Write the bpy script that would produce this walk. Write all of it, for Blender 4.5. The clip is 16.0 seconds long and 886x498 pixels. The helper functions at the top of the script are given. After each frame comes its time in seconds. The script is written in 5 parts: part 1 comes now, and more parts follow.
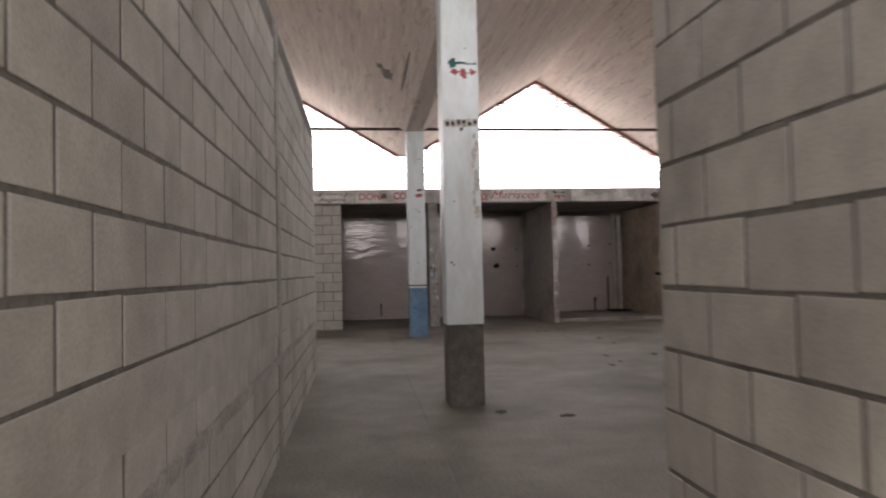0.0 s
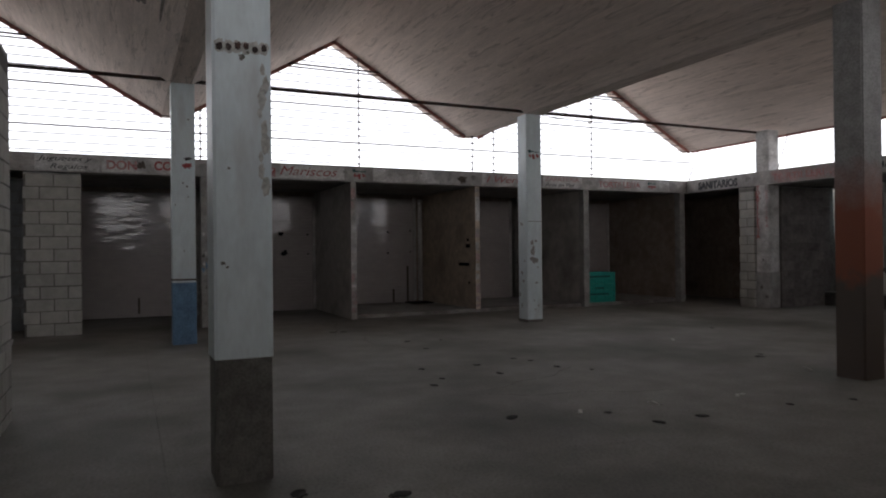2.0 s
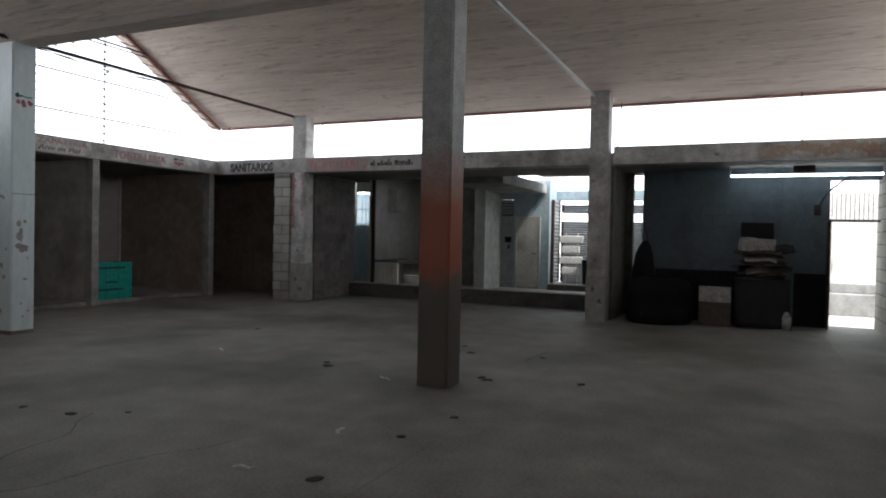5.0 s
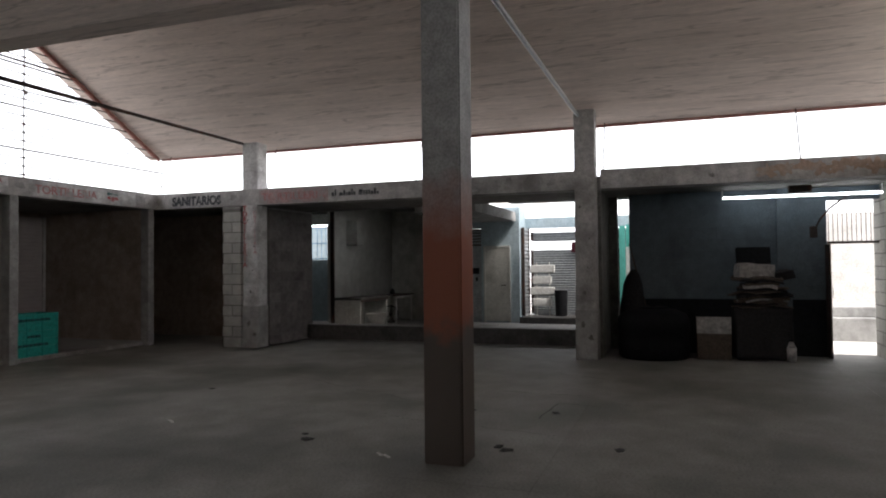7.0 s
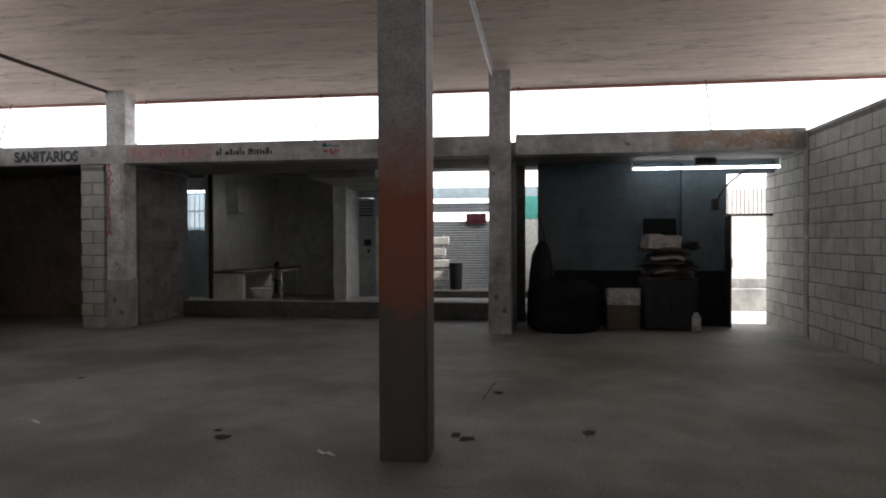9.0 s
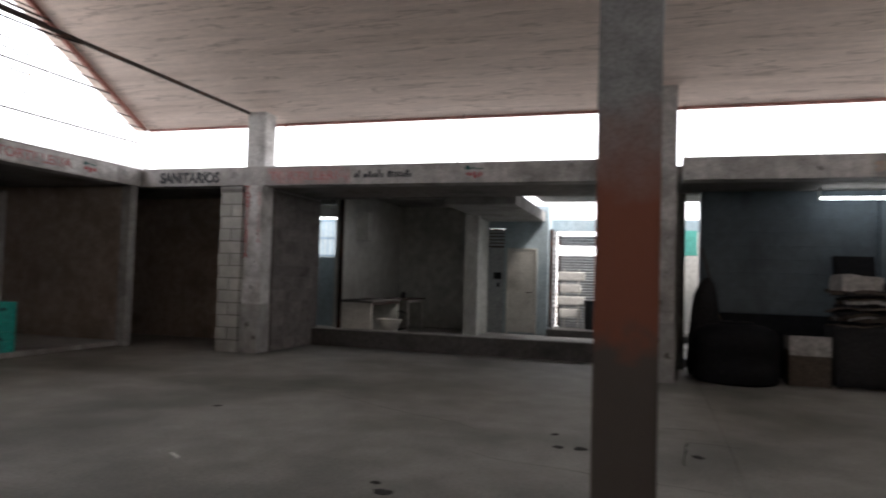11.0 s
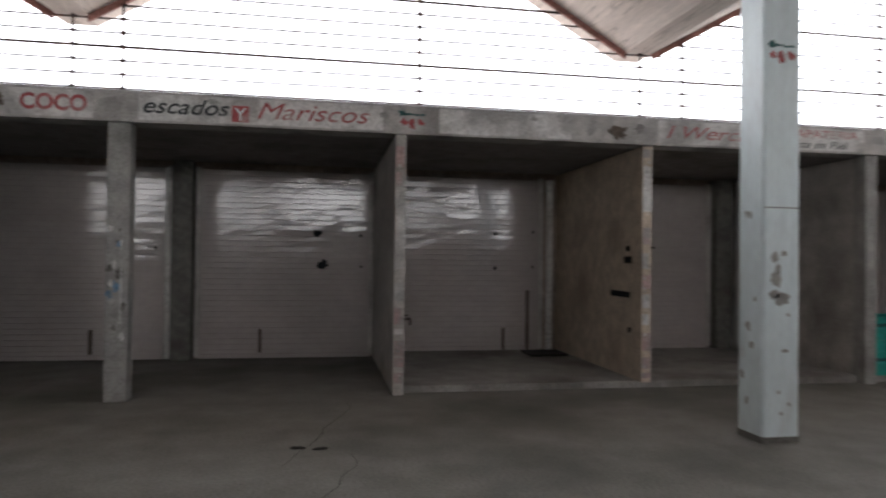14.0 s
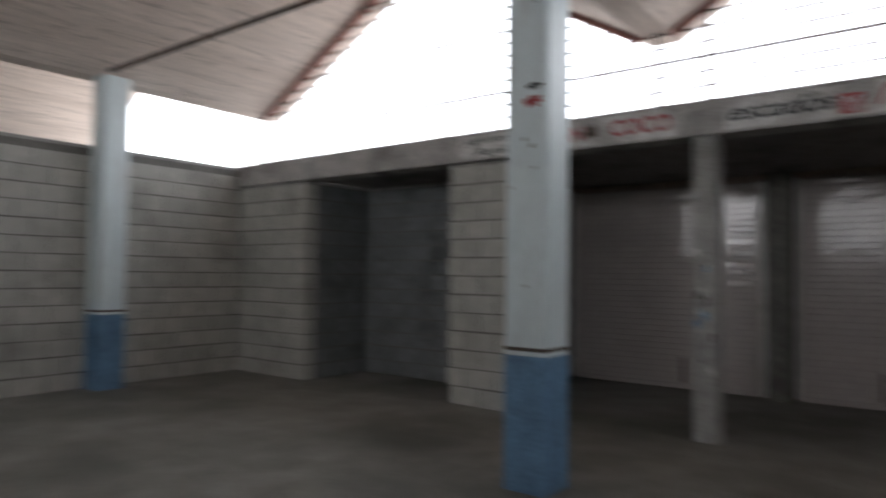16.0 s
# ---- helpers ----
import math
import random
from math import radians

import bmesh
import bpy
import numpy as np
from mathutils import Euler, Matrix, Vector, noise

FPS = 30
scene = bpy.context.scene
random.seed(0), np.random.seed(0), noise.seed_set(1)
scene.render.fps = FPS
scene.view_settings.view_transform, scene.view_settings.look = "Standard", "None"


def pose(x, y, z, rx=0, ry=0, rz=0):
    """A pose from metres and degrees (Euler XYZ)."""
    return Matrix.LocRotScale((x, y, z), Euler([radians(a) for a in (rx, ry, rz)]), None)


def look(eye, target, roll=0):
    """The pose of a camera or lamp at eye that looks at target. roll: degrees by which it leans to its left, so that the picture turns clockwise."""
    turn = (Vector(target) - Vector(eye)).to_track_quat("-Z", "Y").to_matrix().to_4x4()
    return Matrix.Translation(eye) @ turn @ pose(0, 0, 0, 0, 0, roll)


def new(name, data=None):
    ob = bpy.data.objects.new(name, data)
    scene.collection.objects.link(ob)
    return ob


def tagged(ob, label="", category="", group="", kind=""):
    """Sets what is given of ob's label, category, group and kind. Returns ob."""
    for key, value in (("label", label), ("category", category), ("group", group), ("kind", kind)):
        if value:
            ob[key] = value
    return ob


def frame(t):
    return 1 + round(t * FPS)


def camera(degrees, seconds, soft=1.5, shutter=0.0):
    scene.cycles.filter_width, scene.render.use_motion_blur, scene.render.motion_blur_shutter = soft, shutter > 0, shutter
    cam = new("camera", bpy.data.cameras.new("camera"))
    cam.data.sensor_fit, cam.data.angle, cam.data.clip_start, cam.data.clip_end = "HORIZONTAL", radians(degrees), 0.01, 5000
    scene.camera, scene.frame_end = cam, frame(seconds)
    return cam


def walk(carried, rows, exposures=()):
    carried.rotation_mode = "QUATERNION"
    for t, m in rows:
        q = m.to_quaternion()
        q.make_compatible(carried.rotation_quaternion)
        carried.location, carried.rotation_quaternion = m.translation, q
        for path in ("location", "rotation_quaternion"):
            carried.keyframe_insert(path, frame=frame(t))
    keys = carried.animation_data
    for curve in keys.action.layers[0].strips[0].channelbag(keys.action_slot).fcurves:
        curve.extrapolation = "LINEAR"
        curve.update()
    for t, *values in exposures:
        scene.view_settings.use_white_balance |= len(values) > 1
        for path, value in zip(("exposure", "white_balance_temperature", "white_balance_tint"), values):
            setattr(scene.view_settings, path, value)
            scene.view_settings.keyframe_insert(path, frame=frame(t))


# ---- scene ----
cam = camera(66.5, 16.0, soft=2.0, shutter=0.5)
PATH = [
    (0, (-0.41, -0.711, 1.198), (-0.166, 1.273, 1.263), -1.3),
    (0.3, (-0.405, -0.393, 1.208), (-0.233, 1.598, 1.286), 0.7),
    (0.5, (-0.37, -0.233, 1.156), (-0.245, 1.762, 1.199), 0.0),
    (1, (-0.184, 0.462, 1.303), (0.39, 2.377, 1.374), -1.5),
    (1.5, (-0.182, 0.75, 1.302), (0.377, 2.669, 1.370), 2.9),
    (2, (-0.096, 1.205, 1.335), (0.749, 3.018, 1.338), -0.6),
    (2.5, (-0.021, 1.489, 1.427), (0.773, 3.324, 1.47), -2.5),
    (3, (0.101, 1.864, 1.498), (1.261, 3.492, 1.552), 1.2),
    (3.5, (0.186, 2.184, 1.469), (1.624, 3.574, 1.403), -1.1),
    (4, (0.426, 2.401, 1.456), (2.009, 3.624, 1.453), 0.4),
    (4.5, (0.665, 2.689, 1.395), (2.434, 3.619, 1.325), 3.1),
    (4.7, (0.74, 2.814, 1.388), (2.553, 3.655, 1.341), 1.6),
    (6.8, (1.543, 3.825, 1.466), (3.373, 4.632, 1.478), -0.1),
    (7, (1.678, 3.918, 1.49), (3.562, 4.589, 1.541), -0.6),
    (7.5, (1.81, 4.105, 1.489), (3.686, 4.793, 1.569), -0.4),
    (8, (1.986, 4.326, 1.476), (3.921, 4.828, 1.549), -0.4),
    (8.2, (2.064, 4.444, 1.465), (4.021, 4.861, 1.484), 0.5),
    (10.3, (2.889, 5.212, 1.32), (4.878, 5.422, 1.316), -1.3),
    (10.5, (3.008, 5.307, 1.323), (4.984, 5.612, 1.355), -1.2),
    (11, (3.03, 5.531, 1.291), (4.94, 6.117, 1.375), 1.7),
    (11.5, (2.965, 5.795, 1.379), (4.798, 6.596, 1.407), -1.7),
    (12, (2.991, 6.02, 1.389), (4.699, 7.06, 1.398), 1.1),
    (12.5, (3.057, 6.279, 1.39), (4.561, 7.587, 1.555), 0.8),
    (13, (3.013, 6.456, 1.439), (4.064, 8.152, 1.567), 0.9),
    (13.5, (2.959, 6.716, 1.401), (3.728, 8.561, 1.461), 0.2),
    (14, (3.101, 6.961, 1.41), (3.455, 8.929, 1.438), 0.7),
    (14.5, (3.197, 7.179, 1.417), (3.412, 9.167, 1.451), 1.9),
    (15, (3.1, 7.466, 1.425), (3.154, 9.464, 1.471), 2.2),
    (15.5, (3.005, 7.753, 1.384), (2.568, 9.705, 1.406), -1.0),
    (16, (2.949, 7.786, 1.437), (1.734, 9.373, 1.511), 0.7),
]
STOPS = [(0, 1.71, 7200, 21), (0.5, 1.0, 6900, 17), (1.0, 0.78, 6900, 16), (1.5, 0.32, 6700, 16), (2.0, 0.22, 6600, 15), (2.5, -0.05, 6600, 14), (3.0, 0.18, 6500, 14), (3.5, 0.38, 6500, 14), (4.0, 0.58, 6400, 13), (4.5, 0.76, 6300, 9), (7.0, 0.6, 6600, 13), (8.0, 0.45, 6600, 13), (10.3, 1.21, 6700, 14), (11.0, 1.03, 6700, 15), (11.5, 0.55, 6700, 15), (12.0, 0.83, 6800, 16), (12.5, 0.15, 7000, 20), (13.0, -0.33, 7000, 20), (13.5, 0.13, 6750, 17), (14.0, 1.4, 6600, 13), (14.5, 1.75, 6500, 13), (15.0, 2.15, 6400, 13), (15.5, 2.13, 6400, 12), (16.0, 1.1, 6500, 12)]
walk(cam, [(t, look(eye, target, roll)) for t, eye, target, roll in PATH], STOPS)

# ---- light ----
world = bpy.data.worlds.new("overcast_sky")
scene.world = world
world.use_nodes = True
wn = world.node_tree.nodes
wl = world.node_tree.links
sky = wn.new("ShaderNodeTexSky")
sky.sky_type = "NISHITA"
sky.sun_disc = False
sky.sun_elevation = radians(52)
sky.sun_rotation = radians(200)
sky.air_density = 1.0
sky.dust_density = 4.0
veil = wn.new("ShaderNodeMixRGB")
veil.inputs[0].default_value = 0.75
veil.inputs[2].default_value = (15.5, 15.8, 16.4, 1)
wl.new(sky.outputs[0], veil.inputs[1])
wl.new(veil.outputs[0], wn["Background"].inputs[0])
wn["Background"].inputs[1].default_value = 0.15
sun = new("sun", bpy.data.lights.new("sun", "SUN"))
sun.data.energy, sun.data.angle, sun.data.color = 3.0, radians(14), (1, 0.97, 0.92)
sun.rotation_euler = (radians(38), 0, radians(-20))


# ---- helpers for building ----
def box_into(bm, x0, x1, y0, y1, z0, z1, bevel=0.0):
    vs = [bm.verts.new((x, y, z)) for x in (x0, x1) for y in (y0, y1) for z in (z0, z1)]
    fs = [bm.faces.new([vs[i] for i in q]) for q in ((0, 1, 3, 2), (4, 6, 7, 5), (0, 4, 5, 1), (2, 3, 7, 6), (0, 2, 6, 4), (1, 5, 7, 3))]
    if bevel:
        es = list({e for f in fs for e in f.edges})
        bmesh.ops.bevel(bm, geom=es, offset=bevel, segments=2, affect="EDGES", profile=0.6)


def boxes(*rows, bevel=0.0):
    bm = bmesh.new()
    for r in rows:
        box_into(bm, *r, bevel=bevel)
    return bm


def tube_into(bm, a, b, r, n=10, r2=None):
    a, b = Vector(a), Vector(b)
    turn = (b - a).to_track_quat("Z", "Y").to_matrix()
    r2 = r if r2 is None else r2
    rings = []
    for p, rad in ((a, r), (b, r2)):
        rings.append([bm.verts.new(p + turn @ Vector((rad * math.cos(k * 2 * math.pi / n), rad * math.sin(k * 2 * math.pi / n), 0))) for k in range(n)])
    for k in range(n):
        bm.faces.new((rings[0][k], rings[0][(k + 1) % n], rings[1][(k + 1) % n], rings[1][k]))
    bm.faces.new(rings[0][::-1])
    bm.faces.new(rings[1])


def tubes(*rows, n=10):
    bm = bmesh.new()
    for r in rows:
        tube_into(bm, *r, **({} if len(r) > 3 else {"n": n}))
    return bm


def roughen(bm, amount, cuts=0, scale=3.0):
    if cuts:
        bmesh.ops.subdivide_edges(bm, edges=bm.edges[:], cuts=cuts, use_grid_fill=True)
    for v in bm.verts:
        v.co += Vector(noise.noise_vector(v.co * scale)) * amount


def mesh_of(name, bm, material, smooth=False):
    me = bpy.data.meshes.new(name)
    bm.normal_update()
    bm.to_mesh(me)
    bm.free()
    me.materials.append(material)
    if smooth:
        for p in me.polygons:
            p.use_smooth = True
    return me


def thing(name, bm, material, label="", category="", group="", kind="", smooth=False):
    return tagged(new(name, mesh_of(name, bm, material, smooth)), label, category, group, kind)


def empty(name, place, label="", category="", group=""):
    ob = new(name)
    ob.location = place
    return tagged(ob, label, category, group)


def part(name, bm, material, parent, label="", smooth=False, at=None):
    ob = new(name, mesh_of(name, bm, material, smooth))
    ob.parent = parent
    base = parent.matrix_basis if parent.parent is None else parent.parent.matrix_basis @ parent.matrix_basis
    ob.matrix_parent_inverse = Matrix() if at is not None else base.inverted()
    if at is not None:
        ob.location = at
    return tagged(ob, label)


# ---- materials ----
def surface(name, colour, rough=0.8, vary=0.25, grain=60.0, stain=1.6, bump=0.3, dirt=None, dirt_at=(0.52, 0.72), metal=0.0, per_piece=0.0, streak=None, spec=0.3, bump_dist=0.004, rvar=0.12, speck=0.35):
    m = bpy.data.materials.new(name)
    m.use_nodes = True
    n, l = m.node_tree.nodes, m.node_tree.links
    bsdf = n["Principled BSDF"]
    geo = n.new("ShaderNodeNewGeometry")
    mapping = n.new("ShaderNodeMapping")
    if streak:
        mapping.inputs["Scale"].default_value = streak
    l.new(geo.outputs["Position"], mapping.inputs[0])
    big, small, mid = (n.new("ShaderNodeTexNoise") for _ in range(3))
    for tex, s, d in ((big, stain, 8), (small, grain, 4), (mid, stain * 5, 6)):
        tex.inputs["Scale"].default_value = s
        tex.inputs["Detail"].default_value = d
        l.new(mapping.outputs[0], tex.inputs["Vector"])
    dark = tuple(c * (1 - vary) for c in colour)
    light = tuple(min(1, c * (1 + vary)) for c in colour)
    ramp = n.new("ShaderNodeValToRGB")
    ramp.color_ramp.elements[0].position, ramp.color_ramp.elements[1].position = 0.3, 0.7
    ramp.color_ramp.elements[0].color, ramp.color_ramp.elements[1].color = (*dark, 1), (*light, 1)
    l.new(mid.outputs[0], ramp.inputs[0])
    out = ramp.outputs[0]
    if dirt:
        dr = n.new("ShaderNodeValToRGB")
        dr.color_ramp.elements[0].position, dr.color_ramp.elements[1].position = dirt_at
        l.new(big.outputs[0], dr.inputs[0])
        mix = n.new("ShaderNodeMixRGB")
        mix.inputs[2].default_value = (*dirt, 1)
        l.new(dr.outputs[0], mix.inputs[0])
        l.new(out, mix.inputs[1])
        out = mix.outputs[0]
    fine = n.new("ShaderNodeMixRGB")
    fine.blend_type = "MULTIPLY"
    fine.inputs[0].default_value = speck
    l.new(out, fine.inputs[1])
    fr = n.new("ShaderNodeValToRGB")
    fr.color_ramp.elements[0].position, fr.color_ramp.elements[1].position = 0.25, 0.6
    l.new(small.outputs[0], fr.inputs[0])
    l.new(fr.outputs[0], fine.inputs[2])
    out = fine.outputs[0]
    if per_piece:
        info = n.new("ShaderNodeObjectInfo")
        hsv = n.new("ShaderNodeHueSaturation")
        rng = n.new("ShaderNodeMapRange")
        rng.inputs[3].default_value, rng.inputs[4].default_value = 1 - per_piece, 1 + per_piece
        l.new(info.outputs["Random"], rng.inputs[0])
        l.new(rng.outputs[0], hsv.inputs["Value"])
        l.new(out, hsv.inputs["Color"])
        out = hsv.outputs[0]
    l.new(out, bsdf.inputs["Base Color"])
    rr = n.new("ShaderNodeMapRange")
    rr.inputs[3].default_value, rr.inputs[4].default_value = max(0.04, rough - rvar), min(1, rough + rvar)
    l.new(mid.outputs[0], rr.inputs[0])
    l.new(rr.outputs[0], bsdf.inputs["Roughness"])
    bsdf.inputs["Metallic"].default_value = metal
    bsdf.inputs["Specular IOR Level"].default_value = spec
    if bump:
        b1 = n.new("ShaderNodeBump")
        b1.inputs["Strength"].default_value = bump
        b1.inputs["Distance"].default_value = bump_dist
        add = n.new("ShaderNodeMath")
        l.new(small.outputs[0], add.inputs[0])
        l.new(mid.outputs[0], add.inputs[1])
        l.new(add.outputs[0], b1.inputs["Height"])
        l.new(b1.outputs[0], bsdf.inputs["Normal"])
    return m


def lamp_material(name, colour, strength):
    m = bpy.data.materials.new(name)
    m.use_nodes = True
    b = m.node_tree.nodes["Principled BSDF"]
    b.inputs["Base Color"].default_value = (0.9, 0.9, 0.9, 1)
    b.inputs["Emission Color"].default_value = (*colour, 1)
    b.inputs["Emission Strength"].default_value = strength
    return m


M_FLOOR = surface("worn_concrete_floor", (0.262, 0.258, 0.236), 0.66, 0.2, 45, 0.55, 0.25, dirt=(0.112, 0.116, 0.100), dirt_at=(0.46, 0.72), spec=0.3)
M_SLAB = surface("stall_slab_concrete", (0.36, 0.35, 0.33), 0.7, 0.18, 50, 0.9, 0.3, dirt=(0.17, 0.16, 0.145))
M_BLOCK = surface("concrete_block", (0.47, 0.465, 0.43), 0.93, 0.10, 110, 1.7, 0.22, dirt=(0.33, 0.325, 0.30), per_piece=0.09, spec=0.15, speck=0.22)
# darker copy of the block colour: the side bay's shade is put into it
M_BLOCK_SHADED = surface("shaded_concrete_block", (0.20, 0.185, 0.175), 0.9, 0.2, 70, 2.2, 0.5, dirt=(0.11, 0.10, 0.095), per_piece=0.15, spec=0.15)
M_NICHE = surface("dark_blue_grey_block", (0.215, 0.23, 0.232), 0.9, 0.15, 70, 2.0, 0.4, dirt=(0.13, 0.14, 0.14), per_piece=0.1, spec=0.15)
M_MORTAR = surface("grey_mortar", (0.19, 0.185, 0.172), 0.95, 0.2, 70, 2.5, 0.9, spec=0.1)
M_CONCRETE = surface("cast_concrete", (0.38, 0.375, 0.36), 0.88, 0.2, 60, 1.3, 0.5, dirt=(0.2, 0.195, 0.185), spec=0.2)
M_LINTEL = surface("whitewashed_lintel", (0.50, 0.485, 0.47), 0.85, 0.2, 55, 1.9, 0.45, dirt=(0.25, 0.24, 0.23), dirt_at=(0.47, 0.7), spec=0.2)
M_ROOF = surface("board_marked_roof_shell", (0.90, 0.795, 0.73), 0.85, 0.1, 22, 0.7, 0.6, dirt=(0.72, 0.62, 0.555), dirt_at=(0.5, 0.8), streak=(5.0, 0.35, 5.0), spec=0.2, bump_dist=0.012, speck=0.2)


def add_board_marks(m):
    """Dark broken lines left by the formwork boards, running along the folds."""
    n, l = m.node_tree.nodes, m.node_tree.links
    bsdf = n["Principled BSDF"]
    base = bsdf.inputs["Base Color"].links[0].from_socket
    geo, mp, tex, rp, mx = (n.new(k) for k in ("ShaderNodeNewGeometry", "ShaderNodeMapping", "ShaderNodeTexNoise", "ShaderNodeValToRGB", "ShaderNodeMixRGB"))
    mp.inputs["Scale"].default_value = (7.0, 0.55, 7.0)
    tex.inputs["Scale"].default_value, tex.inputs["Detail"].default_value = 1.6, 2.5
    l.new(geo.outputs["Position"], mp.inputs[0])
    l.new(mp.outputs[0], tex.inputs["Vector"])
    cr = rp.color_ramp
    cr.elements[0].position, cr.elements[1].position = 0.575, 0.61
    cr.elements[0].color, cr.elements[1].color = (0, 0, 0, 1), (0.6, 0.6, 0.6, 1)
    e = cr.elements.new(0.64)
    e.color = (0, 0, 0, 1)
    l.new(tex.outputs[0], rp.inputs[0])
    mx.inputs[2].default_value = (0.40, 0.34, 0.30, 1)
    l.new(rp.outputs[0], mx.inputs[0])
    l.new(base, mx.inputs[1])
    l.new(mx.outputs[0], bsdf.inputs["Base Color"])


add_board_marks(M_ROOF)
M_WHITE = surface("old_white_paint", (0.69, 0.785, 0.81), 0.42, 0.06, 25, 1.8, 0.1, dirt=(0.50, 0.51, 0.50), dirt_at=(0.60, 0.80), streak=(1.6, 1.6, 0.5), spec=0.5, speck=0.08)
M_SIGN = surface("chalky_sign_white", (0.72, 0.72, 0.705), 0.8, 0.12, 40, 3.0, 0.2, dirt=(0.42, 0.41, 0.40), dirt_at=(0.45, 0.65), spec=0.2)
M_BLUE = surface("blue_column_paint", (0.16, 0.30, 0.47), 0.5, 0.15, 40, 2.4, 0.25, dirt=(0.10, 0.18, 0.28), spec=0.4)
M_GREY_DADO = surface("bare_plaster_base", (0.185, 0.182, 0.165), 0.9, 0.25, 60, 2.5, 0.5, dirt=(0.12, 0.11, 0.10))


def faded_column():
    """Concrete with a worn orange paint band and a grimy foot, both with ragged edges."""
    m = surface("faded_orange_column", (0.34, 0.34, 0.335), 0.8, 0.15, 50, 1.6, 0.35, dirt=(0.22, 0.215, 0.21))
    n, l = m.node_tree.nodes, m.node_tree.links
    bsdf = n["Principled BSDF"]
    base = bsdf.inputs["Base Color"].links[0].from_socket
    geo = n.new("ShaderNodeNewGeometry")
    sep = n.new("ShaderNodeSeparateXYZ")
    l.new(geo.outputs["Position"], sep.inputs[0])
    ns = n.new("ShaderNodeTexNoise")
    ns.inputs["Scale"].default_value, ns.inputs["Detail"].default_value = 5.0, 8
    l.new(geo.outputs["Position"], ns.inputs["Vector"])
    wob = n.new("ShaderNodeMath")
    wob.operation = "MULTIPLY_ADD"
    wob.inputs[1].default_value = 0.5
    l.new(ns.outputs[0], wob.inputs[0])
    l.new(sep.outputs[2], wob.inputs[2])
    for (z0, z1), colour in (((1.9, 2.45), (0.31, 0.115, 0.075)), ((1.18, 1.34), (0.135, 0.115, 0.10))):
        r = n.new("ShaderNodeMapRange")
        r.inputs[1].default_value, r.inputs[2].default_value = z0, z1
        r.inputs[3].default_value, r.inputs[4].default_value = 1.0, 0.0
        l.new(wob.outputs[0], r.inputs[0])
        mx = n.new("ShaderNodeMixRGB")
        mx.inputs[2].default_value = (*colour, 1)
        l.new(r.outputs[0], mx.inputs[0])
        l.new(base, mx.inputs[1])
        base = mx.outputs[0]
    l.new(base, bsdf.inputs["Base Color"])
    return m


M_FADED = faded_column()
M_SHUTTER = surface("painted_steel_shutter", (0.46, 0.415, 0.40), 0.07, 0.05, 15, 1.1, 0.26, dirt=(0.42, 0.38, 0.365), spec=0.85, rvar=0.03, speck=0.06, streak=(0.8, 1.0, 1.7), bump_dist=0.006)
M_SHUTTER_GREY = surface("galvanised_shutter", (0.36, 0.38, 0.39), 0.4, 0.1, 30, 1.5, 0.05, metal=0.5, spec=0.5)
M_PARTITION = surface("stall_partition_plaster", (0.52, 0.50, 0.475), 0.75, 0.15, 45, 1.2, 0.3, dirt=(0.28, 0.26, 0.24), spec=0.3)
M_BROWN = surface("smoke_browned_plaster", (0.36, 0.295, 0.245), 0.75, 0.2, 45, 1.5, 0.3, dirt=(0.22, 0.175, 0.14), spec=0.3)
M_TAN = surface("tan_smoked_plaster", (0.60, 0.51, 0.41), 0.75, 0.2, 45, 1.5, 0.3, dirt=(0.42, 0.34, 0.27), spec=0.3)
M_DARKCEIL = surface("dark_stall_ceiling", (0.26, 0.245, 0.23), 0.85, 0.2, 40, 1.2, 0.3, dirt=(0.14, 0.13, 0.12))
M_KERB = surface("dark_step_concrete", (0.105, 0.10, 0.095), 0.9, 0.25, 60, 2.5, 0.5, dirt=(0.06, 0.058, 0.055))
M_STEEL = surface("rusty_dark_steel", (0.065, 0.05, 0.045), 0.65, 0.35, 60, 6, 0.3, dirt=(0.14, 0.06, 0.035), metal=0.3)
M_RUSTEDGE = surface("red_oxide_steel", (0.42, 0.20, 0.17), 0.7, 0.3, 60, 4, 0.3, dirt=(0.24, 0.12, 0.10))
M_PVC = surface("white_pvc", (0.72, 0.71, 0.68), 0.4, 0.08, 30, 3, 0.05, dirt=(0.5, 0.48, 0.45))
M_TEAL = surface("teal_plastic", (0.012, 0.40, 0.34), 0.45, 0.12, 30, 4, 0.1, spec=0.45)
M_TEALPAINT = surface("teal_wall_paint", (0.10, 0.42, 0.36), 0.6, 0.1, 40, 2, 0.2)
M_BLUEBLOCK = surface("blue_grey_painted_block", (0.14, 0.178, 0.205), 0.6, 0.12, 60, 1.6, 0.4, dirt=(0.085, 0.108, 0.125), spec=0.35)
M_DADO = surface("dark_dado_paint", (0.02, 0.022, 0.025), 0.75, 0.3, 50, 2, 0.3, spec=0.15)
M_ROOMWALL = surface("pale_room_plaster", (0.60, 0.61, 0.575), 0.7, 0.12, 40, 1.2, 0.25, dirt=(0.48, 0.48, 0.455))
M_KITCHEN = surface("dull_room_plaster", (0.54, 0.55, 0.51), 0.75, 0.2, 40, 1.1, 0.25, dirt=(0.34, 0.345, 0.315))
M_BLUEWALL = surface("pale_blue_plaster", (0.40, 0.49, 0.53), 0.7, 0.12, 40, 1.4, 0.25, dirt=(0.3, 0.4, 0.45))
M_DOOR = surface("cream_sheet_metal", (0.62, 0.61, 0.56), 0.45, 0.08, 40, 2, 0.1, dirt=(0.42, 0.4, 0.36))
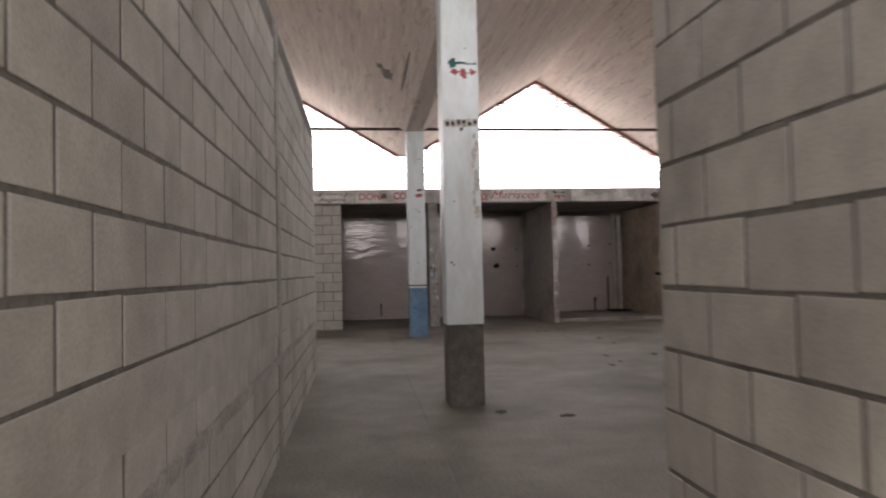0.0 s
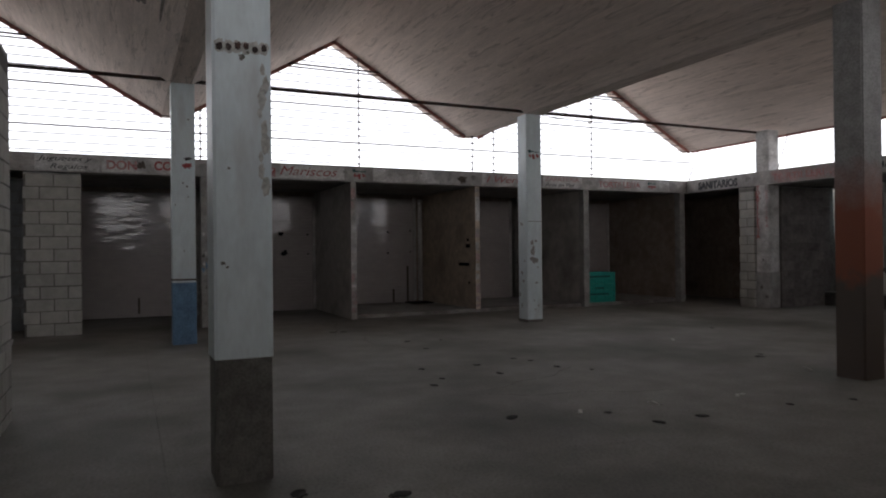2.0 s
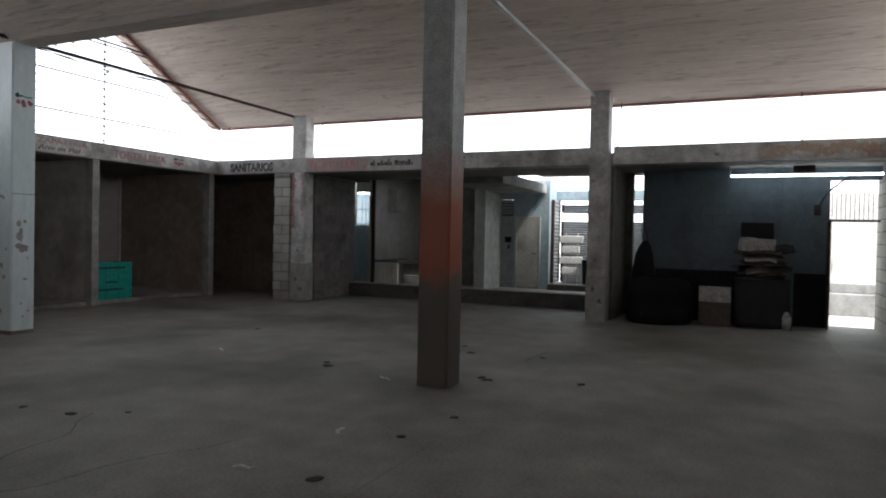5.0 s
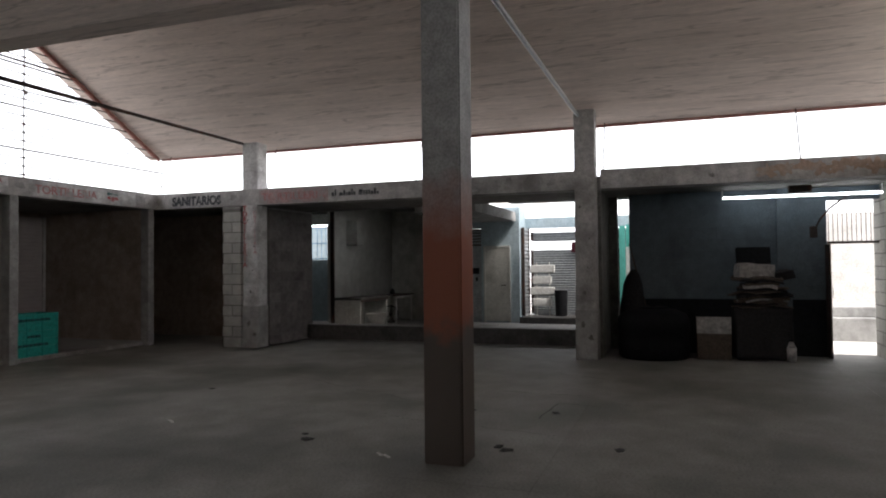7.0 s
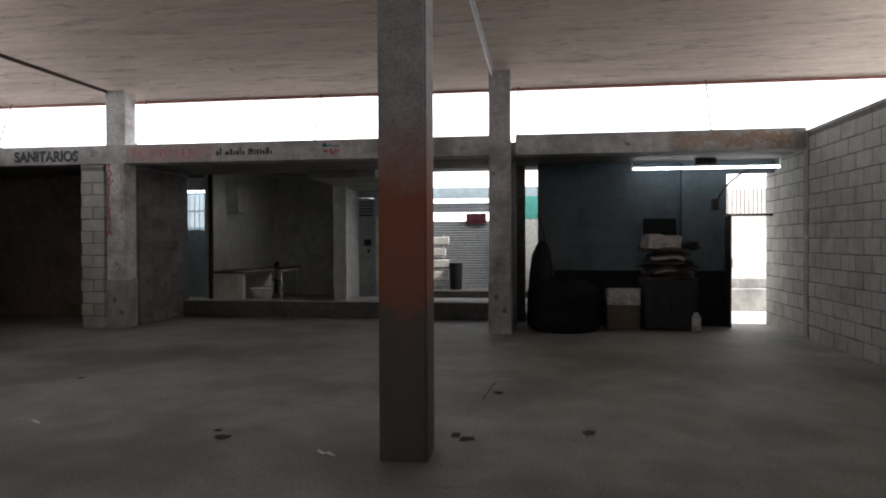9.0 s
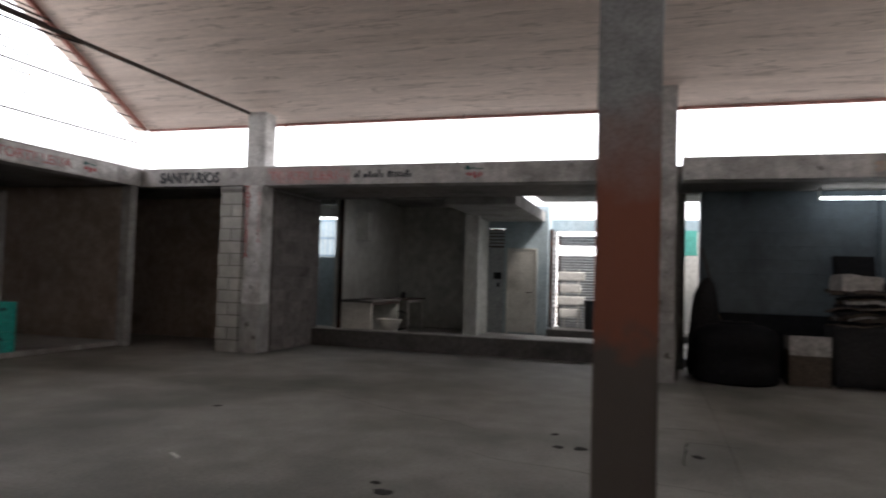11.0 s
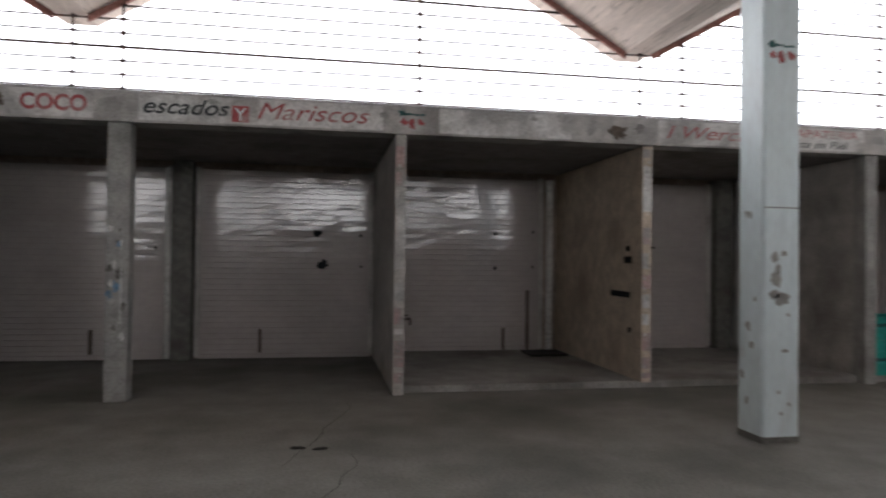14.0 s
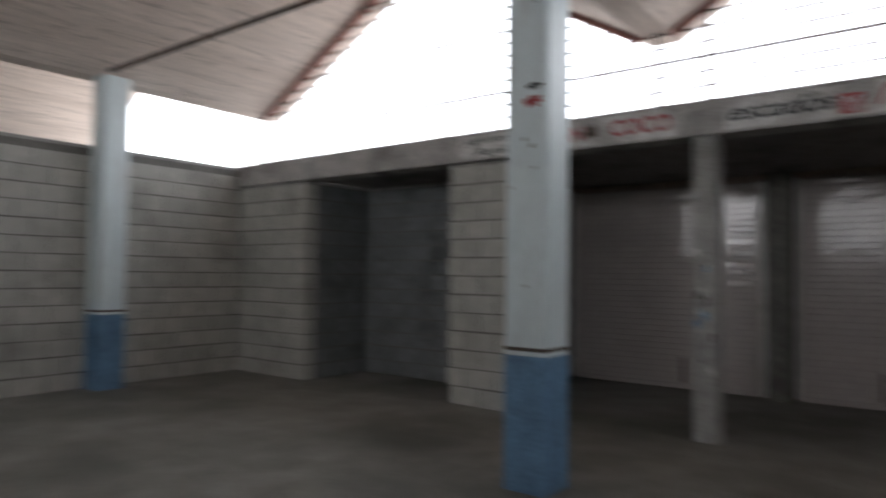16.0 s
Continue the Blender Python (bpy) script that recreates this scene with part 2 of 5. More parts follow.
M_BLACK = surface("black_plastic", (0.016, 0.016, 0.018), 0.8, 0.3, 40, 3, 0.15, spec=0.12)
M_CARD = surface("old_cardboard", (0.115, 0.095, 0.078), 0.9, 0.2, 40, 4, 0.2)
M_OLDPAPER = surface("grimy_printed_board", (0.50, 0.49, 0.48), 0.85, 0.25, 25, 4, 0.3, dirt=(0.20, 0.19, 0.185), dirt_at=(0.5, 0.72))
M_PAPER = surface("white_board", (0.66, 0.65, 0.62), 0.7, 0.12, 40, 4, 0.1)
M_CLOTH = surface("dark_cloth", (0.035, 0.034, 0.036), 0.95, 0.35, 80, 6, 0.5)
M_REDCLOTH = surface("dark_red_cloth", (0.055, 0.008, 0.015), 0.9, 0.2, 80, 6, 0.4)
M_WASH = surface("pink_stained_whitewash", (0.50, 0.36, 0.345), 0.85, 0.2, 50, 4, 0.3, dirt=(0.40, 0.37, 0.36), dirt_at=(0.42, 0.6))
M_RED = surface("faded_red_lettering", (0.42, 0.10, 0.105), 0.75, 0.25, 50, 6, 0.1, dirt=(0.5, 0.36, 0.35), dirt_at=(0.5, 0.7))
M_PINK = surface("faded_pink_lettering", (0.52, 0.24, 0.24), 0.75, 0.25, 50, 6, 0.1, dirt=(0.48, 0.42, 0.41), dirt_at=(0.48, 0.66))
M_INK = surface("black_lettering", (0.055, 0.06, 0.065), 0.75, 0.3, 50, 7, 0.1, dirt=(0.3, 0.3, 0.3), dirt_at=(0.56, 0.74))
M_GREEN = surface("dark_green_lettering", (0.03, 0.12, 0.12), 0.7, 0.3, 50, 6, 0.1)
M_SPOT = surface("dark_floor_litter", (0.025, 0.023, 0.022), 0.8, 0.4, 60, 9, 0.4)
M_RUSTWASH = surface("orange_rust_wash", (0.43, 0.32, 0.25), 0.85, 0.2, 50, 4, 0.3, dirt=(0.45, 0.40, 0.36))
M_SMUDGE = surface("brown_weather_smudge", (0.53, 0.54, 0.51), 0.85, 0.2, 50, 6, 0.2, dirt=(0.40, 0.37, 0.32))
M_STAIN = surface("damp_roof_stain", (0.27, 0.235, 0.21), 0.9, 0.3, 40, 6, 0.3)
M_OUT = surface("sunlit_outdoor_concrete", (0.64, 0.615, 0.58), 0.9, 0.15, 30, 0.6, 0.3)
M_TUBE = lamp_material("fluorescent_tube_glow", (0.86, 0.95, 1.0), 5.5)

# ---- structure ----
EDGE_Y, LOUVER_Y, SOUTH_Y, ROOF_S = 14.55, 14.21, -4.2, -2.6
VALLEYS = (-11.70, -5.54, 0.62, 6.66, 13.09)
VALLEY_Z, RIDGE_Z, SHELL = 3.80, 5.50, 0.09

# floor of the hall, with shallow control joints between the poured bays
bm = bmesh.new()
xs = [-12.0, -9.0, -5.9, -2.9, 0.1, 3.1, 6.1, 9.1, 12.1, 14.14]
ys = [-4.3, -1.0, 1.9, 4.9, 7.9, 10.9, 13.93, 16.8]
for i in range(len(xs) - 1):
    for j in range(len(ys) - 1):
        box_into(bm, xs[i] + 0.0012, xs[i + 1] - 0.0012, ys[j] + 0.0012, ys[j + 1] - 0.0012, -0.12, 0.0)
box_into(bm, -12.0, 14.14, -4.3, 16.8, -0.2, -0.006)
thing("floor", bm, M_FLOOR, "worn grey poured concrete hall floor with stains", "floor", kind="structure")
thing("ground", boxes((-80, 90, -70, 80, -0.6, -0.25)), M_OUT, "pale concrete ground outside the market hall", "ground", kind="structure")

# folded roof shell: flat-bottomed valleys over the column lines
prof = []
for i, v in enumerate(VALLEYS):
    half = 0.15 if i < len(VALLEYS) - 1 else 0.05
    prof += [(v - half, VALLEY_Z), (v + half, VALLEY_Z)]
    if i < len(VALLEYS) - 1:
        prof.append(((v + VALLEYS[i + 1]) / 2, RIDGE_Z))
bm = bmesh.new()
under, over = [], []
for x, z in prof:
    under.append([bm.verts.new((x, y, z)) for y in (ROOF_S, EDGE_Y)])
    over.append([bm.verts.new((x, y, z + SHELL)) for y in (ROOF_S, EDGE_Y)])
for i in range(len(prof) - 1):
    bm.faces.new((under[i][0], under[i][1], under[i + 1][1], under[i + 1][0]))
    bm.faces.new((over[i][0], over[i + 1][0], over[i + 1][1], over[i][1]))
    for k in (0, 1):
        bm.faces.new((under[i][k], under[i + 1][k], over[i + 1][k], over[i][k]) if k == 0 else (under[i][k], over[i][k], over[i + 1][k], under[i + 1][k]))
for s in (0, -1):
    bm.faces.new((under[s][0], over[s][0], over[s][1], under[s][1]))
thing("ceiling", bm, M_ROOF, "folded board-marked concrete roof shell with aged pale paint", "ceiling", kind="structure")

# painted concrete lintels
LZ0, LZ1 = 2.68, 2.98
lintel_n = thing("lintel_north", boxes((-5.66, 12.46, 13.82, 14.12, LZ0, LZ1)), M_LINTEL, "weathered whitewashed concrete lintel above the market stalls", "lintel", kind="structure")
lintel_e = thing("lintel_east", boxes((12.46, 12.80, 5.47, 14.12, LZ0, LZ1), (12.46, 12.80, 1.055, 5.13, LZ0, LZ1)), M_LINTEL, "weathered concrete lintel with faded painted signs", "lintel", kind="structure")

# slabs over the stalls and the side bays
thing("ceiling_stalls", boxes((-5.66, 12.46, 14.12, 16.8, LZ0 + 0.02, LZ1 - 0.08), (12.46, 12.80, 14.12, 16.8, LZ0, LZ1 - 0.06), (12.80, 14.15, 1.06, 16.8, LZ0, LZ1 - 0.06)), M_DARKCEIL, "low dark concrete slab over the stalls", "ceiling", kind="structure")

# stall back wall and raised stall slab
thing("wall_north", boxes((-5.66, 15.2, 16.72, 16.9, -0.2, 2.98)), M_BROWN, "dark plaster wall behind the stall shutters", "wall", kind="structure")
bm = boxes((3.96, 12.42, 13.99, 16.71, 0.0, 0.075), bevel=0.012)
thing("stall_floor", bm, M_SLAB, "slightly raised concrete slab inside the stalls", "floor slab", kind="structure")
# partitions and posts of the stalls
thing("partition_1", boxes((3.84, 3.95, 13.88, 16.70, 0.0, LZ0 - 0.002)), M_PARTITION, "thin pale plastered partition between two stalls", "partition wall", kind="structure")
thing("partition_2", boxes((6.58, 6.69, 13.90, 16.70, 0.076, LZ0 - 0.002)), M_TAN, "smoke-browned plastered partition between two stalls", "partition wall", kind="structure")
thing("partition_3", boxes((9.42, 9.50, 14.06, 16.70, 0.076, LZ0 - 0.002)), M_PARTITION, "grey plastered partition between two stalls", "partition wall", kind="structure")
thing("partition_4", boxes((12.33, 12.41, 14.06, 16.70, 0.076, LZ0 - 0.002)), M_BROWN, "dark plastered partition beside the washroom passage", "partition wall", kind="structure")
for x, w, nm in ((1.18, 0.21, "stall_post"), (9.44, 0.15, "stall_post"), (12.35, 0.15, "stall_post")):
    bm = boxes((x - w / 2, x + w / 2, 13.86, 14.05, 0.0, LZ0 - 0.002), bevel=0.012)
    p = thing(nm, bm, M_CONCRETE, "slim scuffed concrete post at the stall front", "post", "stall posts")
for x in (1.26, 9.23):
    thing("rear_post", boxes((x - 0.13, x + 0.13, 16.45, 16.71, 0.0, LZ0 - 0.002), bevel=0.01), M_GREY_DADO, "dark concrete post at the back of the stalls", "post", "rear stall posts")

# far left: plastered return and outer stall
thing("partition_5", boxes((-4.14, -4.02, 14.06, 16.70, 0.0, LZ0 - 0.002), (-1.60, -1.48, 14.06, 16.70, 0.0, LZ0 - 0.002)), M_GREY_DADO, "dark grey stall side walls", "partition wall", kind="structure")

thing("wall_washroom", boxes((14.15, 14.3, 11.62, 16.8, 0.0, 2.92)), M_BROWN, "dark brown plaster wall of the washroom passage", "wall", kind="structure")
# closing walls beyond the view; the raised west one is added to block light
thing("wall_south", boxes((-12.0, 13.2, SOUTH_Y - 0.1, SOUTH_Y + 0.1, -0.2, 2.98)), M_CONCRETE, "plain concrete wall added out of view to close the hall", "wall", kind="structure")
thing("wall_west_light_block", boxes((-12.0, -11.8, SOUTH_Y, 14.2, -0.2, 5.75), (-11.8, -5.66, 14.1, 14.3, -0.2, 2.98)), M_CONCRETE, "plain concrete wall added out of view to close the hall", "wall", kind="structure")

# ---- concrete block walls ----
JOINT = 0.015
block_meshes = {}


def block_mesh(length, depth, height, mat):
    key = (round(length, 3), round(depth, 3), round(height, 3), mat.name)
    if key not in block_meshes:
        bm = boxes((0.0, length, -depth, 0.0, 0.0, height), bevel=0.003)
        block_meshes[key] = mesh_of("block", bm, mat)
    return block_meshes[key]


def block_wall(name, origin, angle, length, height, thick, label, whole, skip=(), pz=0.203, pl=0.40, z_first=0.0, shift=0.0, mat=None):
    """Mortar core with blocks proud of it on its front; whole: the stretch along it built block by block."""
    core = boxes((0.006, length - 0.006, -thick + 0.006, -0.0022, 0.0, height))
    ob = tagged(new(name, mesh_of(name, core, M_MORTAR)), label, "wall", kind="structure")
    ob.matrix_basis = pose(*origin, 0, 0, angle)
    rest = bmesh.new()
    rng = random.Random(name)
    levels = [0.0, z_first] if z_first else [0.0]
    while levels[-1] + pz < height + 0.03:
        levels.append(levels[-1] + pz)
    for r in range(len(levels) - 1):
        z, h = levels[r] + 0.004, levels[r + 1] - levels[r] - JOINT
        s = shift - pl - 0.5 * pl * (r % 2)
        while s < length - 0.02:
            a, b = max(s, 0.0), min(s + pl - JOINT - rng.uniform(0, 0.004), length)
            s += pl
            pieces = [(a, b)]
            for k0, k1 in skip:
                left = [(p, min(q, k0 - 0.008)) for p, q in pieces if p < k0]
                right = [(max(p, k1 + 0.008), q) for p, q in pieces if q > k1]
                pieces = left + right
            for a, b in pieces:
                if b - a < 0.04:
                    continue
                jut = rng.uniform(0.0, 0.0025)
                if whole[0] <= a < whole[1]:
                    o = new("block", block_mesh(b - a, thick, h, mat or M_BLOCK))
                    o.parent = ob
                    o.matrix_basis = pose(a, jut, z + rng.uniform(-0.003, 0.003), 0, rng.uniform(-0.3, 0.3), rng.uniform(-0.08, 0.08))
                else:
                    box_into(rest, a, b, -thick, jut, z, z + h)
    if len(rest.verts):
        part("block_rest", rest, M_BLOCK, ob, at=(0, 0, 0))["kind"] = "stuff"
    else:
        rest.free()
    part("top_bed", boxes((0.0, length, -thick + 0.004, -0.004, height - 0.002, height + 0.04)), M_CONCRETE, ob, at=(0, 0, 0))
    return ob


# thing-local y points out of the wall's seen face
WL = -0.955
corridor = block_wall("wall_corridor", (WL, 7.60, 0), -90, 11.8, 2.90, 0.15, "unplastered grey concrete block wall along the passage", (0, 7.2), skip=((3.62, 3.77),), pz=0.178, pl=0.345, z_first=0.10, shift=0.125)
part("tie_column", boxes((3.62, 3.77, -0.15, 0.014, 0.0, 2.90), bevel=0.006), M_CONCRETE, corridor, "flush concrete tie column", at=(0, 0, 0))
for a0, a1, z0, h0, am in ((0.02, 3.6, 0.615, 0.045, 0.012), (3.78, 7.5, 0.62, 0.05, 0.014), (3.78, 7.5, 0.80, 0.18, 0.004), (0.02, 3.6, 0.81, 0.17, 0.004)):
    bm = boxes((a0, a1, -0.01, 0.016 if h0 < 0.1 else 0.008, z0, z0 + h0))
    roughen(bm, am, 16, 11.0)
    part("mortar_smear", bm, M_CONCRETE if h0 < 0.1 else M_BLOCK, corridor, "rough band of smeared mortar", at=(0, 0, 0))
near = block_wall("wall_passage_side", (0.60, -4.0, 0), 90, 5.47, 2.90, 0.15, "grey concrete block wall beside the passage", (3.2, 5.6), shift=0.17, z_first=0.115)
south = block_wall("wall_block_south", (0.77, 1.05, 0), 0, 13.40, 2.90, 0.15, "grey concrete block wall closing the hall", (7.4, 13.40), skip=((11.62, 11.77),))
part("tie_column", boxes((11.62, 11.77, -0.15, 0.010, 0.0, 2.90), bevel=0.006), M_CONCRETE, south, "flush concrete tie column", at=(0, 0, 0))
west = block_wall("wall_block_west", (-5.50, 14.06, 0), -90, 18.2, 2.92, 0.15, "grey concrete block wall on the hall's side", (0, 4.8))
pier = block_wall("block_pier_stalls", (-0.80, 13.86, 0), 180, 0.82, 2.62, 0.20, "narrow concrete block pier between stalls", (0, 1))
block_wall("wall_return", (-4.02, 13.86, 0), 180, 1.46, 2.62, 0.20, "stained concrete block wall beside an open niche", (0, 2))
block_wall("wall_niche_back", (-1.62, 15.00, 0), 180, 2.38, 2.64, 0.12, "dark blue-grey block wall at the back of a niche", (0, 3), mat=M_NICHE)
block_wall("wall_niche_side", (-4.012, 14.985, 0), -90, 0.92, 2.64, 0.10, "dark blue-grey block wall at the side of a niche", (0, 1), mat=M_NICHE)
pier_e = block_wall("block_pier_washroom", (12.43, 11.815, 0), 90, 0.405, 2.62, 0.20, "narrow concrete block pier beside the washrooms", (0, 1), pz=0.198)
blk = block_wall("wall_block_side_bay", (14.38, 11.42, 0), 180, 1.58, 2.62, 0.15, "concrete block wall inside the tortilla bay, shade in its colour", (0, 2), mat=M_BLOCK_SHADED)

# ---- columns ----
W = 0.32


def column(x, y, kind, top=3.80, w=W):
    c = empty("column", (x, y, 0), {"plain": "white-painted concrete column with flaking paint", "blue": "white concrete column with a blue-painted base", "dado": "white concrete column with a bare grey base and rust stains", "grey": "grey-white concrete column with a bare base", "orange": "grey concrete column with a faded orange band"}[kind], "column", "hall columns")
    h = w / 2

    def ring(name, z0, z1, mat, grow=0.0, label=""):
        bm = boxes((-h - grow, h + grow, -h - grow, h + grow, z0, z1))
        es = [e for e in bm.edges if abs(e.verts[0].co.z - e.verts[1].co.z) > 0.01]
        bmesh.ops.bevel(bm, geom=es, offset=0.014, segments=2, affect="EDGES")
        part(name, bm, mat, c, label, at=(0, 0, 0))
    if kind == "blue":
        ring("base", 0.0, 0.90, M_BLUE, 0.004, "blue-painted base")
        ring("shaft", 0.90, top, M_WHITE)
        ring("stain_band", 0.93, 0.955, M_CARD, 0.003)
    elif kind == "dado":
        ring("base", 0.0, 0.72, M_GREY_DADO, 0.0, "bare grey plaster base")
        ring("shaft", 0.72, top, M_WHITE, 0.006)
    elif kind == "orange":
        ring("shaft", 0.0, top, M_FADED)
    elif kind == "grey":
        ring("base", 0.0, 0.78, M_CONCRETE, 0.012, "bare concrete base")
        ring("shaft", 0.78, top, M_SIGN if y > 8 else M_LINTEL)
    else:
        ring("base", 0.0, 0.05, M_GREY_DADO, 0.004)
        ring("shaft", 0.05, top, M_WHITE)
    return c


col_a = column(0.51, 5.395, "dado")
col_b = column(0.645, 11.86, "blue")
col_c = column(6.65, 11.86, "plain")
col_d = column(6.63, 5.64, "orange", w=0.31)
col_g = column(-5.35, 11.86, "blue")
col_e = column(12.63, 11.63, "grey", top=3.87, w=0.33)
col_f = column(12.57, 5.37, "grey", top=3.94, w=0.32)

# steel ties across the hall
for y in (11.76, 5.46):
    for a, b in ((-5.2, 0.48), (0.81, 6.48), (6.82, 12.44)):
        thing("tie_rod", tubes(((a, y, 3.85), (b, y, 3.85), 0.028), n=8), M_SHUTTER_GREY if y < 8 and a > 6 else M_STEEL, "bare grey steel tie pipe under the roof" if y < 8 and a > 6 else "dark rusty steel tie pipe under the roof", "tie rod", "roof ties")

# slack cable beside the tie, with a bare lamp holder
bm = bmesh.new()
run = [(6.82 + 0.27 * i, 11.70, 3.80 - 0.05 * math.sin(math.pi * i / 8)) for i in range(9)]
for p, q in zip(run, run[1:]):
    tube_into(bm, p, q, 0.009, 6)
ec = thing("electric_cable", bm, M_BLACK, "slack dark electric cable strung beside the steel tie", "cable")
part("lamp_holder", tubes(((7.90, 11.70, 3.71), (7.90, 11.70, 3.76), 0.022)), M_PVC, ec, "pale bare lamp holder")

# ---- clerestory bars over the north lintel ----
slope = (RIDGE_Z - VALLEY_Z) / ((VALLEYS[2] - VALLEYS[1]) / 2 - 0.16)
for i in range(1, len(VALLEYS) - 1):
    v0, v1 = VALLEYS[i] + 0.02, VALLEYS[i + 1] - 0.02
    mid = (v0 + v1) / 2
    win = empty("window_%d" % i, (mid, LOUVER_Y, LZ1), "open gable clerestory with thin horizontal steel bars", "window")
    win["kind"] = "structure"
    k, z = 0, LZ1 + 0.10
    while z < RIDGE_Z - 0.1:
        run = (v1 - v0) / 2 - max(0.0, (z - VALLEY_Z) / slope) - (0.18 if z > VALLEY_Z else 0.0)
        if run > 0.12:
            t = 0.014 if k % 5 == 3 else 0.0085
            part("bar", boxes((mid - run, mid + run, LOUVER_Y - 0.006, LOUVER_Y + 0.006, z - t, z + t)), M_STEEL, win)
        z += 0.14
        k += 1
    for x in ((v0, mid - 2.53, mid + 0.48) if i < 3 else (v0, v0 + 0.53, mid - 0.02)):
        ztop = VALLEY_Z + max(0.0, ((v1 - v0) / 2 - 0.14 - abs(x - mid)) * slope) + 0.02
        part("mullion", tubes(((x, LOUVER_Y - 0.02, LZ1 - 0.01), (x, LOUVER_Y - 0.02, ztop), 0.012), n=6), M_STEEL, win)
        clips = [(x - 0.030, x + 0.030, LOUVER_Y - 0.030, LOUVER_Y + 0.008, LZ1 + 0.10 + 0.14 * c - 0.012, LZ1 + 0.10 + 0.14 * c + 0.012) for c in range(int((ztop - LZ1 - 0.12) / 0.14) + 1)]
        part("bar_clips", boxes(*clips), M_STEEL, win, "row of bar clips")
    for s in (-1, 1):
        a, b = mid + s * ((v1 - v0) / 2 - 0.14), mid
        bm = bmesh.new()
        for dy0, dy1, dz0, dz1 in ((-0.03, 0.0, -0.075, 0.0), (0.0, 0.10, -0.012, 0.0)):
            vs = []
            for x, z in ((a, VALLEY_Z), (b, RIDGE_Z)):
                for y, zz in ((dy0, dz0), (dy1, dz0), (dy1, dz1), (dy0, dz1)):
                    vs.append(bm.verts.new((x, LOUVER_Y + y, z + zz)))
            for q in range(4):
                bm.faces.new((vs[q], vs[(q + 1) % 4], vs[4 + (q + 1) % 4], vs[4 + q]))
            bm.faces.new(vs[0:4][::-1])
            bm.faces.new(vs[4:8])
        part("edge_angle", bm, M_RUSTEDGE, win, "red-oxide steel edge angle")
    part("cross_bar", boxes((mid - 0.95, mid + 0.95, LOUVER_Y - 0.04, LOUVER_Y - 0.01, 4.94, 4.97)), M_STEEL, win)
thing("edge_trim", boxes((13.02, 13.055, ROOF_S, LOUVER_Y, 3.755, 3.798)), M_RUSTEDGE, "thin rusty steel angle along the roof edge", "trim", kind="structure")
# thin uprights in the east clerestory
for y in (13.9, 11.35, 8.3, 5.1, 2.3):
    thing("upright", tubes(((12.60, y, LZ1 - 0.01), (12.95, y, VALLEY_Z), 0.010), n=6), M_STEEL, "thin steel upright in the clerestory", "upright", "clerestory uprights")

# ---- shutters ----
def shutter(name, a, b, z0, z1, parent_pose, mat, label, pitch=0.075, depth=0.016, group="stall shutters"):
    """A roll-up shutter of curved slats, local x along it, local -y towards the hall."""
    bm = bmesh.new()
    n = int((z1 - z0) / pitch)
    worn = mat is M_SHUTTER
    steps = max(1, int((b - a) / 0.11)) if worn else 1
    xs_ = [a + (b - a) * i / steps for i in range(steps + 1)]
    prev = None
    for r in range(n + 1):
        z = z0 + r * pitch
        if r == n:
            profile = [(z, 0.010, 0.0)]
        elif worn:
            profile = [(z, 0.0, 0.0), (z + 0.06 * pitch, -0.0045, 1.0), (z + 0.92 * pitch, -0.0045, -1.0), (z + 0.98 * pitch, 0.0, 0.0)]
        else:
            profile = [(z, 0.006, 0.0), (z + 0.25 * pitch, -depth * 0.7, 0.0), (z + 0.5 * pitch, -depth, 0.0), (z + 0.75 * pitch, -depth * 0.7, 0.0)]
        for zz, d, lean in profile:
            cur = [bm.verts.new((x, d + lean * (0.0013 * noise.noise(Vector((x * 3.1 + a, r * 7.31, 1.7))) + 0.0006 * noise.noise(Vector((x * 9.0, r * 5.73, a)))), zz)) for x in xs_]
            if prev:
                for i in range(steps):
                    bm.faces.new((prev[i], prev[i + 1], cur[i + 1], cur[i]))
            prev = cur
    root = empty(name, (0, 0, 0), label, "roller shutter", group)
    root.matrix_basis = parent_pose
    part("curtain", bm, mat, root, at=(0, 0, 0))
    part("guide", boxes((a - 0.05, a + 0.012, -0.035, 0.035, z0 - 0.02, z1)), M_STEEL if mat is M_SHUTTER_GREY else M_PARTITION, root, at=(0, 0, 0))
    part("guide", boxes((b - 0.012, b + 0.05, -0.035, 0.035, z0 - 0.02, z1)), M_STEEL if mat is M_SHUTTER_GREY else M_PARTITION, root, at=(0, 0, 0))
    part("bottom_rail", boxes((a, b, -0.022, 0.022, z0 - 0.045, z0 + 0.01)), mat, root, at=(0, 0, 0))
    return root


for a, b, z in ((-1.40, 1.06, 0.05), (1.46, 3.78, 0.05), (4.01, 6.30, 0.12), (6.75, 9.04, 0.12), (9.56, 12.25, 0.12)):
    shutter("roller_shutter", a, b, z, 2.62, pose(0, 16.64, 0), M_SHUTTER, "closed pinkish-grey steel roller shutter of a stall")
for x in (1.09, 6.42):
    d = empty("drain_pipe", (x, 16.52, 0), "white plastic pipe running up the stall wall", "pipe", "stall pipes")
    part("tube", tubes(((0, 0, 0.03 if x < 3 else 0.08), (0, 0, 2.55), 0.048), n=14), M_PVC, d, smooth=True, at=(0, 0, 0))
    part("collar", tubes(((0, 0, 2.50), (0, 0, 2.58), 0.06), n=14), M_PVC, d, at=(0, 0, 0))

